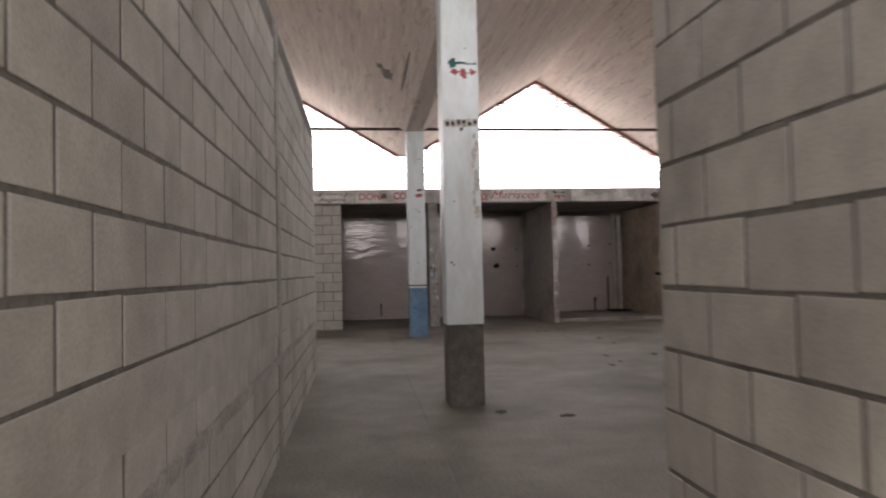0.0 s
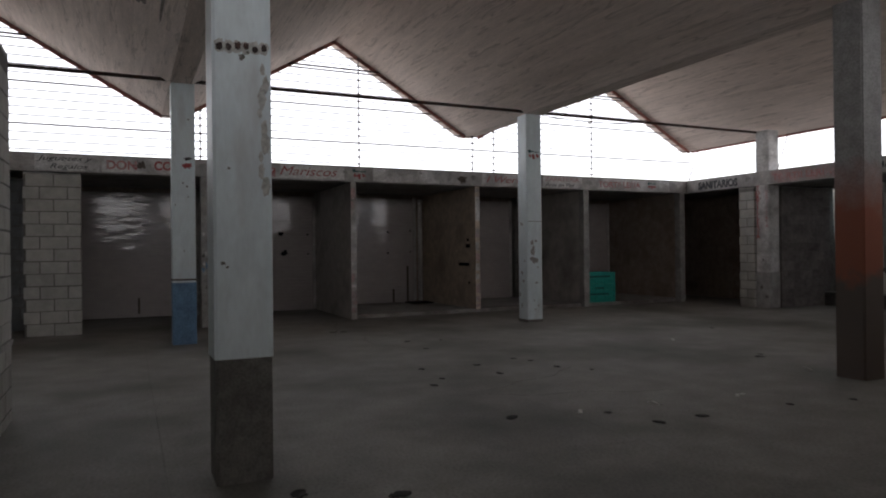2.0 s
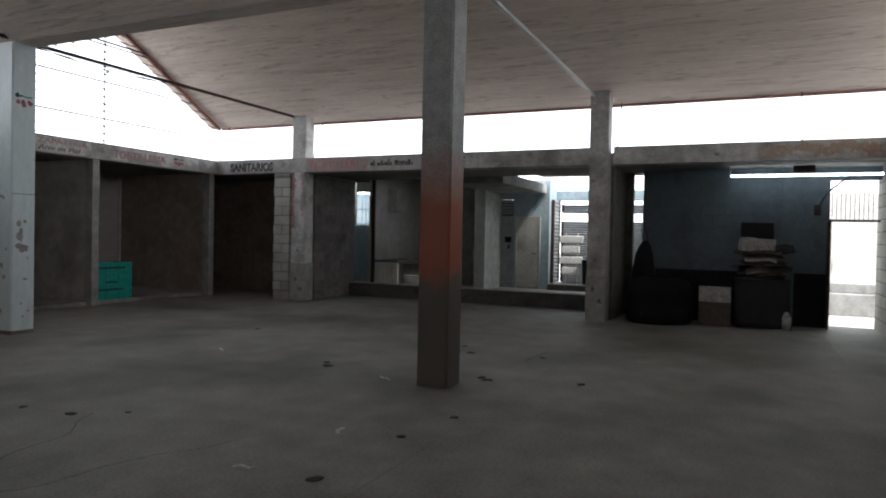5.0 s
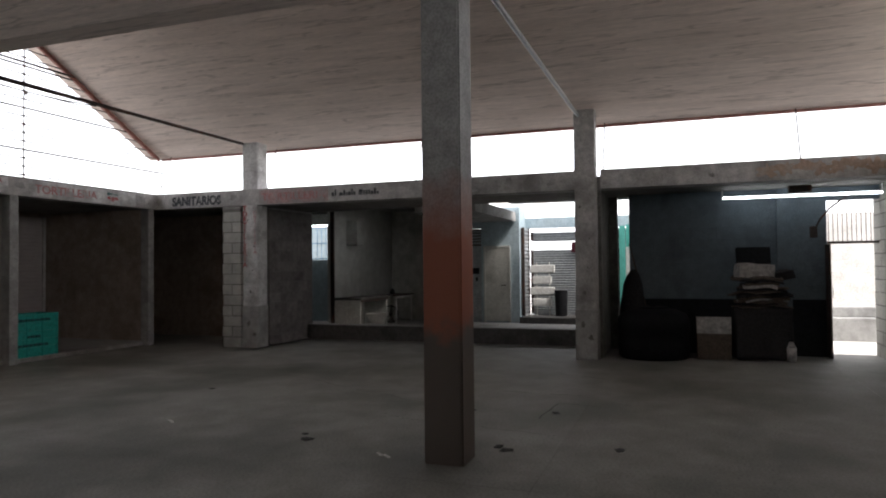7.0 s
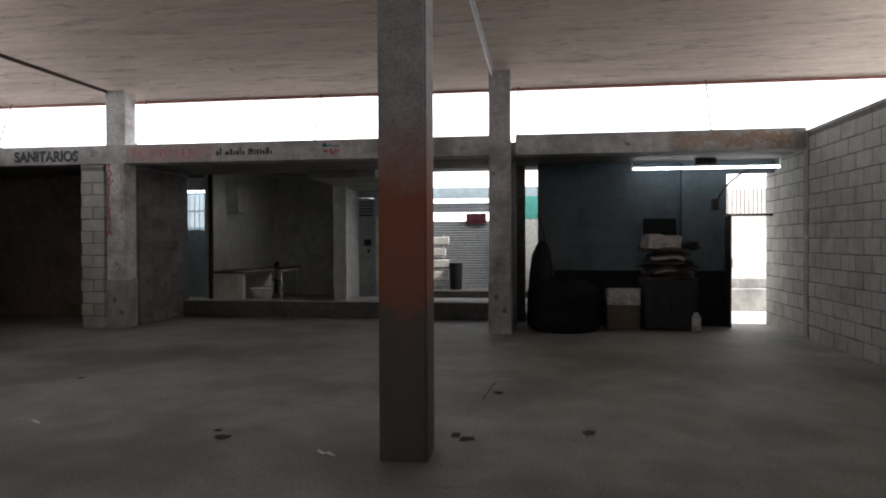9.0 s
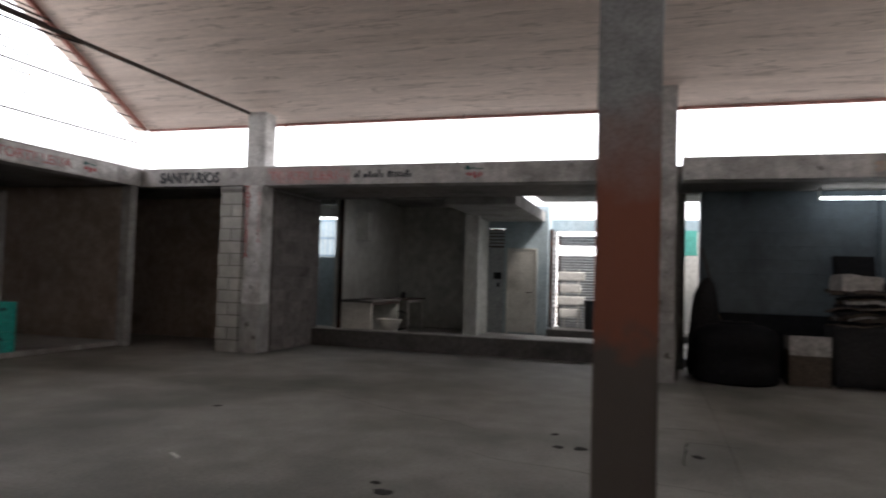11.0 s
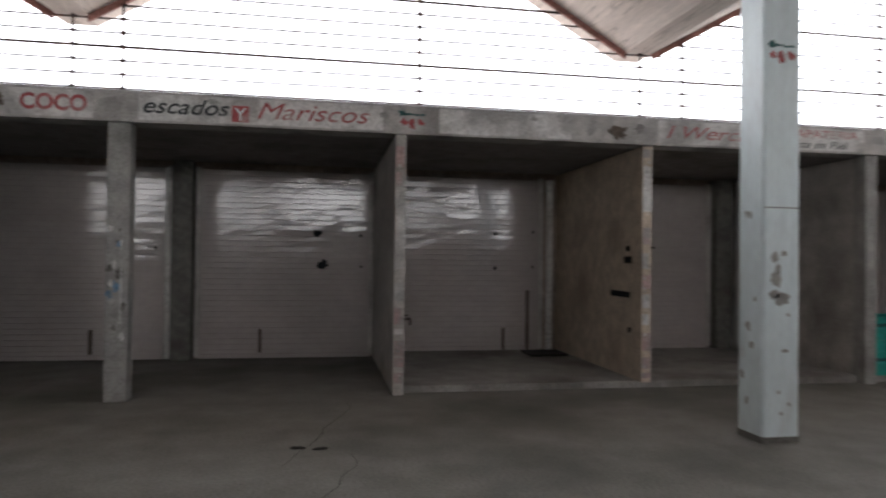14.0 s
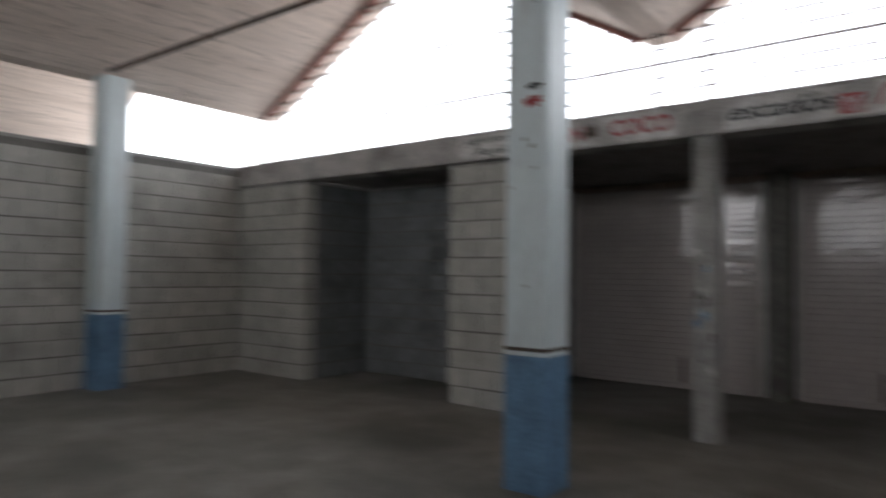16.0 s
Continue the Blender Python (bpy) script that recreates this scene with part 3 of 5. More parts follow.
# ---- east side bays ----
kerb_ob = thing("kerb", boxes((14.15, 14.40, 5.30, 11.40, -0.2, 0.296), bevel=0.012), M_KERB, "dark concrete step at the edge of the side bay", "step", kind="structure")
# paler strip paints the bright light line along the top of the step
part("lit_edge_strip", boxes((14.146, 14.40, 5.30, 11.40, 0.2965, 0.31), bevel=0.004), M_CONCRETE, kerb_ob, "pale strip standing for light along the step edge")
BAY = 0.12
thing("floor_side_bay", boxes((14.40, 21.0, 4.3, 16.8, -0.2, BAY)), M_SLAB, "raised concrete floor beyond the hall", "floor", kind="structure")
thing("wall_bay_back", boxes((18.2, 18.35, 8.87, 11.25, BAY, 2.94), (16.22, 18.2, 8.93, 9.03, BAY, 2.94)), M_KITCHEN, "dull plastered wall of a small kitchen room", "wall", kind="structure")
thing("wall_bay_pale", boxes((15.0, 18.35, 11.25, 11.40, BAY, 2.94)), M_ROOMWALL, "pale plastered wall behind the kitchen counter", "wall", kind="structure")
thing("door_post", boxes((14.95, 14.998, 11.22, 11.30, BAY, 2.94)), M_STEEL, "dark door post beside the light well", "door post", kind="structure")
thing("wall_bay_side", boxes((14.1, 17.2, 13.1, 13.2, 0.0, 2.94), (16.2, 16.35, 12.72, 13.1, BAY, 2.94), (16.2, 16.35, 11.76, 12.72, 2.80, 2.94)), M_GREY_DADO, "dark wall beside a doorway", "wall", kind="structure")
thing("wall_lightwell", boxes((17.0, 17.12, 11.6, 13.1, BAY, 1.68), (16.36, 17.12, 11.5, 11.6, BAY, 2.94)), M_BLUEWALL, "pale blue wall below a barred window", "wall", kind="structure")
w = empty("barred_window", (17.06, 12.35, 1.68), "blue-framed barred window in a light well", "window")
for k in range(9):
    part("bar", tubes(((0, -0.5 + k * 0.125, 0.0), (0, -0.5 + k * 0.125, 1.2), 0.008), n=6), M_BLUE, w, at=(0, 0, 0))
for z in (0.02, 0.42, 0.82):
    part("cross_rail", boxes((-0.015, 0.015, -0.7, 0.7, z, z + 0.025)), M_BLUE, w, at=(0, 0, 0))
fl = empty("fluorescent_lamp", (16.75, 12.36, 2.60), "short lit fluorescent tube in the light well", "lamp")
part("tube", tubes(((0, -0.45, -0.06), (0, 0.45, -0.06), 0.018), n=10), M_TUBE, fl, "glowing tube", at=(0, 0, 0))
part("fixture", boxes((-0.03, 0.03, -0.47, 0.47, -0.035, 0.34)), M_PVC, fl, at=(0, 0, 0))
thing("ceiling_bay", boxes((14.15, 17.5, 7.70, 8.95, 2.55, 2.77), (14.15, 18.4, 8.95, 11.40, 2.945, 3.1), (14.15, 16.8, 11.40, 13.2, 2.945, 3.1), (14.15, 14.25, 8.95, 13.2, 2.66, 2.945)), M_CONCRETE, "concrete slab over the kitchen room", "ceiling", kind="structure")
thing("pillar", boxes((16.02, 16.13, 8.78, 9.06, BAY, 2.548), bevel=0.01), M_ROOMWALL, "pale concrete pillar at the kitchen room", "pillar", kind="structure")
thing("wall_blue", boxes((17.52, 17.64, 7.62, 8.57, BAY, 2.90), (17.52, 17.64, 8.57, 8.93, 2.40, 2.90), (17.64, 18.25, 7.62, 7.72, BAY, 2.90)), M_BLUEWALL, "pale blue plastered wall with a metal door", "wall", kind="structure")
d = empty("metal_door", (17.50, 8.17, BAY), "cream sheet-metal door standing closed", "door")
leaf = part("leaf", boxes((-0.02, 0.015, -0.28, 0.29, 0.04, 1.80), bevel=0.006), M_DOOR, d, at=(0, 0, 0))
part("frame", boxes((-0.028, 0.016, -0.325, -0.285, 0, 1.85), (-0.028, 0.016, 0.295, 0.335, 0, 1.85), (-0.028, 0.016, -0.285, 0.295, 1.808, 1.85)), M_DOOR, d, at=(0, 0, 0))
part("bolt", tubes(((-0.04, -0.23, 0.90), (-0.04, -0.10, 0.90), 0.012)), M_STEEL, leaf, "sliding bolt", at=(0, 0, 0))
d = empty("grey_door", (17.56, 8.75, BAY), "grey metal door in a doorway below slats", "door")
leaf = part("leaf", boxes((-0.015, 0.015, -0.18, 0.18, 0.0, 1.86)), M_SHUTTER_GREY, d, at=(0, 0, 0))
part("lock_box", boxes((-0.05, -0.016, -0.12, 0.05, 1.17, 1.32), bevel=0.008), M_BLACK, leaf, "dark lock box", at=(0, 0, 0))
part("keyhole", boxes((-0.03, -0.016, -0.08, -0.03, 1.0, 1.09)), M_BLACK, leaf, at=(0, 0, 0))
# dark sheet added behind the slats, standing for the unlit room
part("unlit_room_sheet", boxes((0.02, 0.03, -0.20, 0.20, 1.86, 2.27)), M_STEEL, d, at=(0, 0, 0))
for k in range(5):
    part("slat", boxes((-0.02, 0.02, -0.18, 0.18, 1.90 + k * 0.072, 1.945 + k * 0.072)), M_SHUTTER_GREY, d, at=(0, 0, 0))
# shop front with shutters and gaps of daylight
shutter("shop_shutter", -7.46, -5.42, 0.31, 1.87, pose(18.30, 0, 0, 0, 0, -90), M_SHUTTER_GREY, "grey corrugated steel shutter of a shop front", 0.06, 0.014, "shop shutters")
shutter("shop_shutter", -7.46, -5.42, 2.12, 2.31, pose(18.30, 0, 0, 0, 0, -90), M_SHUTTER_GREY, "grey corrugated steel shutter of a shop front", 0.06, 0.014, "shop shutters")
shutter("side_shutter", 17.70, 18.24, 0.31, 2.40, pose(0, 7.57, 0), M_SHUTTER_GREY, "narrow slatted steel shutter at the shop corner", 0.095, 0.03, "shop shutters")
thing("step_shop", boxes((17.35, 18.5, 3.5, 7.60, BAY - 0.05, 0.262), bevel=0.01), M_KERB, "dark concrete step before the shop front", "step", kind="structure")
thing("beam_shop", boxes((18.18, 18.45, 3.5, 7.8, 2.41, 2.66)), M_BLUEWALL, "pale concrete beam over the shop front", "beam", kind="structure")
thing("wall_bay_south", boxes((12.76, 14.14, 5.16, 5.30, 0.0, LZ0 - 0.002), (13.98, 14.14, 5.02, 5.16, 0.0, LZ0 - 0.002)), M_GREY_DADO, "dark plastered wall between the store bay and the patio", "wall", kind="structure")
# slab edge bounds the sky slit; its depth is chosen to dim the patio
thing("ceiling_patio", boxes((14.15, 17.1, 3.4, 7.69, 2.92, 3.02)), M_CONCRETE, "concrete slab over the patio, reaching out to dim it", "ceiling", kind="structure")
thing("wall_patio_end", boxes((14.15, 18.5, 3.4, 3.5, 0.0, 2.85)), M_CONCRETE, "plain wall closing the patio", "wall", kind="structure")
thing("teal_post", boxes((18.0, 18.1, 5.21, 5.34, 0.266, 2.40)), M_TEALPAINT, "teal-painted post of the shop front", "post", kind="structure")
# added blue backdrop: the window shows it lit in place of frosted glass
thing("window_backdrop", boxes((18.2, 18.35, 11.42, 14.5, 0.0, 3.3)), M_BLUEWALL, "pale blue backdrop added behind the barred window", "wall", kind="structure")

# dark store bay
SX = 13.74
back = thing("wall_store", boxes((SX, SX + 0.15, 1.79, 4.80, 0.90, LZ0 - 0.002), (SX + 0.15, 14.20, 4.68, 4.81, 0.0, LZ0 - 0.002), (SX, SX + 0.15, 1.06, 1.79, 2.47, LZ0 - 0.002)), M_BLUEBLOCK, "blue-grey painted block wall of the store bay", "wall", kind="structure")
thing("wall_store_dado", boxes((SX - 0.005, SX + 0.148, 1.79, 4.80, 0.0, 0.898)), M_DADO, "dark-painted lower part of the store wall", "wall", kind="structure")
thing("pilaster", boxes((SX - 0.07, SX - 0.006, 2.30, 2.50, 0.0, LZ0 - 0.002)), M_BLUEBLOCK, "blue-grey painted pilaster", "pilaster", kind="structure")
# courses of the painted block wall
bm_mesh = mesh_of("painted_course", boxes((0.0, 0.008, 0.0, 0.385, 0.0, 0.188), bevel=0.004), M_BLUEBLOCK)
for r in range(9):
    for k in range(9):
        y0 = 1.80 + k * 0.40 + 0.2 * (r % 2) - 0.2
        if y0 < 1.79 or y0 + 0.385 > 4.80 or (y0 < 2.52 and y0 + 0.385 > 2.28):
            continue
        o = new("block", bm_mesh)
        o.parent = back
        o.location = (SX - 0.0085, y0, 0.912 + r * 0.196)
lamp = empty("fluorescent_lamp", (13.35, 2.21, 2.678), "lit fluorescent tube lamp under the slab", "lamp")
part("tube", tubes(((0, -1.10, -0.15), (0, 1.10, -0.15), 0.019), n=12), M_TUBE, lamp, "glowing tube", at=(0, 0, 0))
part("ballast", boxes((-0.04, 0.04, -0.16, 0.16, -0.11, 0.0), bevel=0.006), M_STEEL, lamp, "dark ballast box", at=(0, 0, 0))
for s in (-1, 1):
    part("holder", boxes((-0.015, 0.015, s * 1.11 - 0.012, s * 1.11 + 0.012, -0.18, 0.0)), M_PVC, lamp, at=(0, 0, 0))

# yard door
yd = empty("yard_door", (13.80, 1.79, 0), "dark metal door standing open to a bright yard", "door")
leaf = part("leaf", boxes((-0.34, 0.0, -0.005, 0.03, 0.01, 1.77), bevel=0.004), M_STEEL, yd, at=(0, 0, 0))
part("handle", tubes(((-0.28, -0.03, 0.95), (-0.28, -0.03, 1.10), 0.008), ((-0.28, -0.03, 0.95), (-0.28, 0.0, 0.95), 0.007), ((-0.28, -0.03, 1.10), (-0.28, 0.0, 1.10), 0.007)), M_PVC, leaf, "pull handle", at=(0, 0, 0))
part("transom_rail", boxes((0.0, 0.04, -0.73, 0.0, 1.78, 1.82)), M_STEEL, yd, at=(0, 0, 0))
for k in range(10):
    part("transom_bar", tubes(((0.02, -0.04 - k * 0.065, 1.80), (0.02, -0.04 - k * 0.065, 2.42), 0.006), n=6), M_STEEL, yd, at=(0, 0, 0))
thing("yard_floor", boxes((13.90, 30, -8, 5.0, -0.2, -0.02)), M_OUT, "bright concrete yard outside the door", "ground", kind="structure")
thing("yard_bench", boxes((16.4, 16.9, -4, 3.3, -0.02, 0.42), (16.7, 16.9, -4, 3.3, 0.42, 0.62), bevel=0.02), M_CONCRETE, "long low concrete bench in the yard", "bench")
thing("yard_wall", boxes((19, 19.2, -8, 4.6, -0.1, 2.6)), M_OUT, "pale wall across the yard", "wall", kind="structure")

# teal crate on the stall slab
cr = empty("crate", (9.92, 14.22, 0.076), "teal plastic produce crate with faded lettering on the stall slab", "crate")
cw, cd, ch = 0.41, 0.22, 0.69
part("floor_panel", boxes((-cw, cw, -cd, cd, 0.0, 0.02)), M_TEAL, cr, at=(0, 0, 0))
for y in (-cd, cd):
    for k in range(5):
        z = 0.02 + k * 0.135
        part("side_slat", boxes((-cw, cw, y - 0.012, y + 0.012, z, z + 0.1335), bevel=0.003), M_TEAL, cr, at=(0, 0, 0))
for x in (-cw, cw):
    for k in range(5):
        z = 0.02 + k * 0.135
        part("end_slat", boxes((x - 0.012, x + 0.012, -cd + 0.013, cd - 0.013, z, z + 0.1335), bevel=0.003), M_TEAL, cr, at=(0, 0, 0))
for x in (-cw, -0.14, 0.14, cw):
    part("rib", boxes((x - 0.018, x + 0.018, -cd - 0.022, -cd - 0.012, 0.0, ch), bevel=0.004), M_TEAL, cr, at=(0, 0, 0))
part("rim", boxes((-cw - 0.02, cw + 0.02, -cd - 0.025, -cd + 0.012, ch - 0.03, ch + 0.01), (-cw - 0.02, cw + 0.02, cd - 0.012, cd + 0.025, ch - 0.03, ch + 0.01), (-cw - 0.02, -cw + 0.015, -cd + 0.012, cd - 0.012, ch - 0.03, ch + 0.01), (cw - 0.015, cw + 0.02, -cd + 0.012, cd - 0.012, ch - 0.03, ch + 0.01)), M_TEAL, cr, at=(0, 0, 0))

# ---- lettering and painted marks ----
def lettering(words, place, size, material, facing, parent, shear=0.0, width=None, upright=False, heavy=0.0):
    cu = bpy.data.curves.new("lettering", "FONT")
    cu.body, cu.size, cu.shear, cu.extrude, cu.offset = words, size, shear, 0.0015, heavy
    if upright:
        cu.body, cu.space_line, cu.align_x = "\n".join(words), 0.82, "CENTER"
    tmp = bpy.data.objects.new("tmp", cu)
    me = bpy.data.meshes.new_from_object(tmp)
    bpy.data.objects.remove(tmp)
    xs_ = [v.co.x for v in me.vertices]
    f = width / (max(xs_) - min(xs_)) if width else 1.0
    me.transform(Matrix.Diagonal((f, 1, 1, 1)))
    me.materials.clear()
    me.materials.append(material)
    ob = new("lettering", me)
    ob.parent = parent
    base = parent.matrix_basis
    ob.matrix_parent_inverse = base.inverted()
    ob.matrix_basis = pose(*place, 90, 0, 0 if facing == "south" else -90)
    return ob


def blotch(parent, place, size, material, facing, seed, name="paint_patch", stretch=1.0, thick=0.0015, n=19, rag=0.38):
    """A ragged flat patch of paint or missing paint on a face."""
    rng = random.Random(seed)
    bm = bmesh.new()
    rings = []
    for d in (0.0, -thick):
        rings.append([])
    for k in range(n):
        a = 2 * math.pi * k / n
        r = size * rng.uniform(rag, 1.1)
        u, v = r * math.cos(a), r * math.sin(a) * stretch
        rings[0].append(bm.verts.new((u, 0.001, v)))
        rings[1].append(bm.verts.new((u * 0.97, -thick, v * 0.97)))
    bm.faces.new(rings[1])
    for k in range(n):
        bm.faces.new((rings[0][k], rings[0][(k + 1) % n], rings[1][(k + 1) % n], rings[1][k]))
    ob = new(name, mesh_of(name, bm, material))
    ob.parent = parent
    ob.matrix_parent_inverse = parent.matrix_basis.inverted()
    ob.matrix_basis = pose(*place, 0, 0, 0 if facing == "south" else -90 if facing == "west" else 90)
    return ob


def emblem(parent, place, s, facing, seed):
    """A faded two-part advertising mark: a thin dark flourish over three red rounds."""
    for k in range(3):
        u = (k - 1) * 0.33 * s
        p = (place[0] + u, place[1], place[2]) if facing == "south" else (place[0], place[1] - u, place[2])
        blotch(parent, p, 0.20 * s, M_RED, facing, seed + k, "emblem_red", 0.85, n=16)
    p = (place[0], place[1], place[2] - 0.16 * s)
    blotch(parent, p, 0.18 * s, M_RED, facing, seed + 5, "emblem_red", 0.7, n=16)
    for k, (u, dz, r, st) in enumerate(((-0.40, 0.34, 0.20, 0.9), (-0.12, 0.33, 0.26, 0.22), (0.22, 0.30, 0.24, 0.2), (0.42, 0.31, 0.10, 0.6))):
        p = (place[0] + u * s, place[1], place[2] + dz * s) if facing == "south" else (place[0], place[1] - u * s, place[2] + dz * s)
        blotch(parent, p, r * s, M_GREEN, facing, seed + 10 + k, "emblem_script", st, 0.001 + 0.0002 * k, n=12)


FY = 13.82 - 0.002
# pale painted panels behind the signs
for a, b, m in ((1.36, 3.70, M_SIGN), (4.28, 5.72, M_SIGN), (-0.48, 0.96, M_SIGN), (8.24, 9.30, M_SIGN), (9.66, 11.9, M_SIGN), (-1.45, -0.52, M_SIGN), (6.72, 8.1, M_SIGN)):
    part("sign_panel", boxes((a, b, 13.8175, 13.8215, 2.70, 2.955)), m, lintel_n, "faded white sign panel")
FY = 13.8155
lettering("Juguetes y", (-1.40, FY, 2.86), 0.115, M_INK, "south", lintel_n, 0.35, 0.80)
lettering("Regalos", (-1.25, FY, 2.73), 0.115, M_INK, "south", lintel_n, 0.35, 0.55)
lettering("DON", (-0.42, FY, 2.755), 0.20, M_PINK, "south", lintel_n, 0, 0.46, heavy=0.006)
lettering("COCO", (0.32, FY, 2.765), 0.205, M_RED, "south", lintel_n, 0, 0.58, heavy=0.007)
lettering("escados", (1.38, FY, 2.775), 0.21, M_INK, "south", lintel_n, 0.35, 0.80, heavy=0.003)
part("sign_square", boxes((2.22, 2.38, 13.8145, 13.8165, 2.72, 2.88)), M_RED, lintel_n)
lettering("Y", (2.245, 13.8125, 2.735), 0.18, M_WHITE, "south", lintel_n, 0, 0.11)
lettering("Mariscos", (2.44, FY, 2.765), 0.235, M_RED, "south", lintel_n, 0.35, 1.10)
lettering("l Werci", (6.80, FY, 2.765), 0.20, M_RED, "south", lintel_n, 0.35, 0.95)
lettering("ZAPATERIA", (8.29, FY, 2.845), 0.125, M_PINK, "south", lintel_n, 0, 0.92)
lettering("Arte en Piel", (8.29, FY, 2.725), 0.125, M_INK, "south", lintel_n, 0.35, 0.80)
lettering("TORTILLERIA", (9.76, FY, 2.755), 0.19, M_PINK, "south", lintel_n, 0, 1.24, heavy=0.004)
emblem(lintel_n, (4.0, FY, 2.80), 0.26, "south", 40)
emblem(lintel_n, (11.35, FY, 2.80), 0.24, "south", 60)
blotch(lintel_n, (0.12, FY, 2.84), 0.09, M_CARD, "south", 3)
blotch(lintel_n, (0.02, FY, 2.80), 0.05, M_RED, "south", 4)
for k, (x, z, r) in enumerate(((2.05, 2.90, 0.07), (5.95, 2.83, 0.11), (6.25, 2.80, 0.12), (6.5, 2.85, 0.09), (5.3, 2.90, 0.05), (3.72, 2.86, 0.06), (12.05, 2.85, 0.12), (12.3, 2.80, 0.10), (-2.3, 2.84, 0.10), (-3.9, 2.85, 0.13), (1.1, 2.85, 0.10), (9.5, 2.84, 0.10), (8.05, 2.88, 0.07))):
    blotch(lintel_n, (x, 13.8165 if not 5.7 < x < 6.7 else 13.8175, z), r, M_CARD if k in (2,) else M_CONCRETE, "south", 70 + k, "bare_patch", 0.8, 0.001)

EX = 12.4585
part("sign_panel", boxes((12.456, 12.4615, 9.95, 11.42, 2.69, 2.95)), M_WASH, lintel_e, "faded pink sign panel")
lettering("SANITARIOS", (12.4575, 13.44, 2.735), 0.235, M_INK, "east", lintel_e, 0, 1.16, heavy=0.011)
lettering("TORTILLERIA", (12.4545, 11.36, 2.755), 0.19, M_PINK, "east", lintel_e, 0, 1.36, heavy=0.002)
rng = random.Random(8)
y = 9.88
for w in (0.09, 0.05, 0.0, 0.12, 0.07, 0.06, 0.09, 0.05, 0.07, 0.0, 0.14, 0.06, 0.07, 0.06, 0.08, 0.09, 0.06):
    if w:
        h = rng.uniform(0.05, 0.12)
        w *= 0.55
        part("script_bar", boxes((12.4565, 12.4605, y - w, y, 2.775, 2.775 + h)), M_INK, lintel_e, "illegible black script")
    y -= w + 0.014 if w else 0.05
emblem(lintel_e, (12.4585, 7.98, 2.80), 0.26, "west", 90)
for k, (y, z, r) in enumerate(((5.9, 2.82, 0.1), (6.6, 2.9, 0.06), (4.6, 2.84, 0.08), (3.5, 2.8, 0.07), (7.2, 2.75, 0.07), (12.0, 2.85, 0.1))):
    blotch(lintel_e, (12.4595, y, z), r, M_CONCRETE, "west", 120 + k, "bare_patch", 0.7, 0.001)
for k in range(7):
    blotch(lintel_e, (12.4592, 2.75 - k * 0.23, 2.83 + 0.02 * (k % 3)), 0.17, M_RUSTWASH, "west", 140 + k, "rust_wash", 0.72, 0.0008 + 0.0003 * (k % 3))
# column marks
lettering("TORTILLERIA", (12.4530, 11.735, 2.58), 0.13, M_RED, "east", col_e, 0, upright=True, heavy=0.004)
lettering("TORTILLERIA", (12.4535, 11.51, 2.58), 0.10, M_PINK, "east", col_e, 0, upright=True)
emblem(col_c, (6.64, 11.697, 3.04), 0.24, "south", 200)
# grime and bare plaster low on the orange column, scuffs on the grey ones
for y0, y1, z0, z1 in ((5.56, 5.73, 0.92, 1.16), (5.60, 5.70, 0.78, 0.915)):
    bm = boxes((6.4775, 6.4805, y0, y1, z0, z1))
    bmesh.ops.subdivide_edges(bm, edges=bm.edges[:], cuts=7, use_grid_fill=True)
    r0 = random.Random(270)
    for v in bm.verts:
        v.co.y += r0.uniform(-0.012, 0.012)
        v.co.z += r0.uniform(-0.014, 0.014)
    part("grime_patch", bm, M_KERB, col_d, "dark grimy patch")
for k, (u, z, r, st) in enumerate(((0.02, 1.05, 0.03, 1.4), (-0.06, 1.9, 0.02, 1.0), (0.08, 2.4, 0.018, 1.5), (0.05, 0.55, 0.05, 1.2), (-0.07, 0.35, 0.06, 0.8), (-0.03, 1.45, 0.015, 1.0))):
    blotch(col_f, (12.4085 if z > 0.78 else 12.3965, 5.37 + u, z), r, M_GREY_DADO, "west", 280 + k, "scuff", st, 0.0008)
    blotch(col_e, (12.4635 if z > 0.78 else 12.4515, 11.60 + u, z - 0.1 if z < 0.78 else z), r, M_GREY_DADO, "west", 300 + k, "scuff", st, 0.0008)
emblem(col_a, (0.54, 5.227, 2.98), 0.24, "south", 220)
for k in range(6):
    r0 = random.Random(560 + k)
    u = 0.385 + k * 0.05
    blotch(col_a, (u, 5.2280, 2.515 + r0.uniform(-0.008, 0.008)), 0.032, M_SMUDGE, "south", 570 + k, "rust_halo", 1.3, 0.0006 + 0.0002 * (k % 2), rag=0.75)
    blotch(col_a, (u, 5.2265, 2.52 + r0.uniform(-0.010, 0.010)), r0.uniform(0.015, 0.021), M_STEEL, "south", 580 + k, "rusted_stub", 1.25, 0.006, rag=0.7)
blotch(col_b, (0.70, 11.697, 2.60), 0.075, M_RED, "south", 230, "emblem_red", 0.6)
blotch(col_b, (0.70, 11.697, 2.70), 0.07, M_INK, "south", 231, "emblem_script", 0.35)
for k, (u, z, r, st) in enumerate(((-0.06, 1.16, 0.05, 0.6), (0.0, 1.13, 0.06, 0.7), (-0.05, 1.28, 0.035, 1.6), (-0.06, 1.45, 0.025, 1.4), (0.02, 1.48, 0.02, 1.0), (-0.03, 1.36, 0.02, 1.8), (0.03, 0.72, 0.025, 0.5), (-0.02, 0.40, 0.012, 1), (0.07, 0.30, 0.014, 1), (0.0, 0.23, 0.012, 1), (0.06, 1.00, 0.012, 1.0))):
    blotch(col_c, (6.65 + u, 11.6985, z), r * 1.4, M_CONCRETE, "south", 300 + k, "flaked_patch", st, 0.0008, rag=0.6)
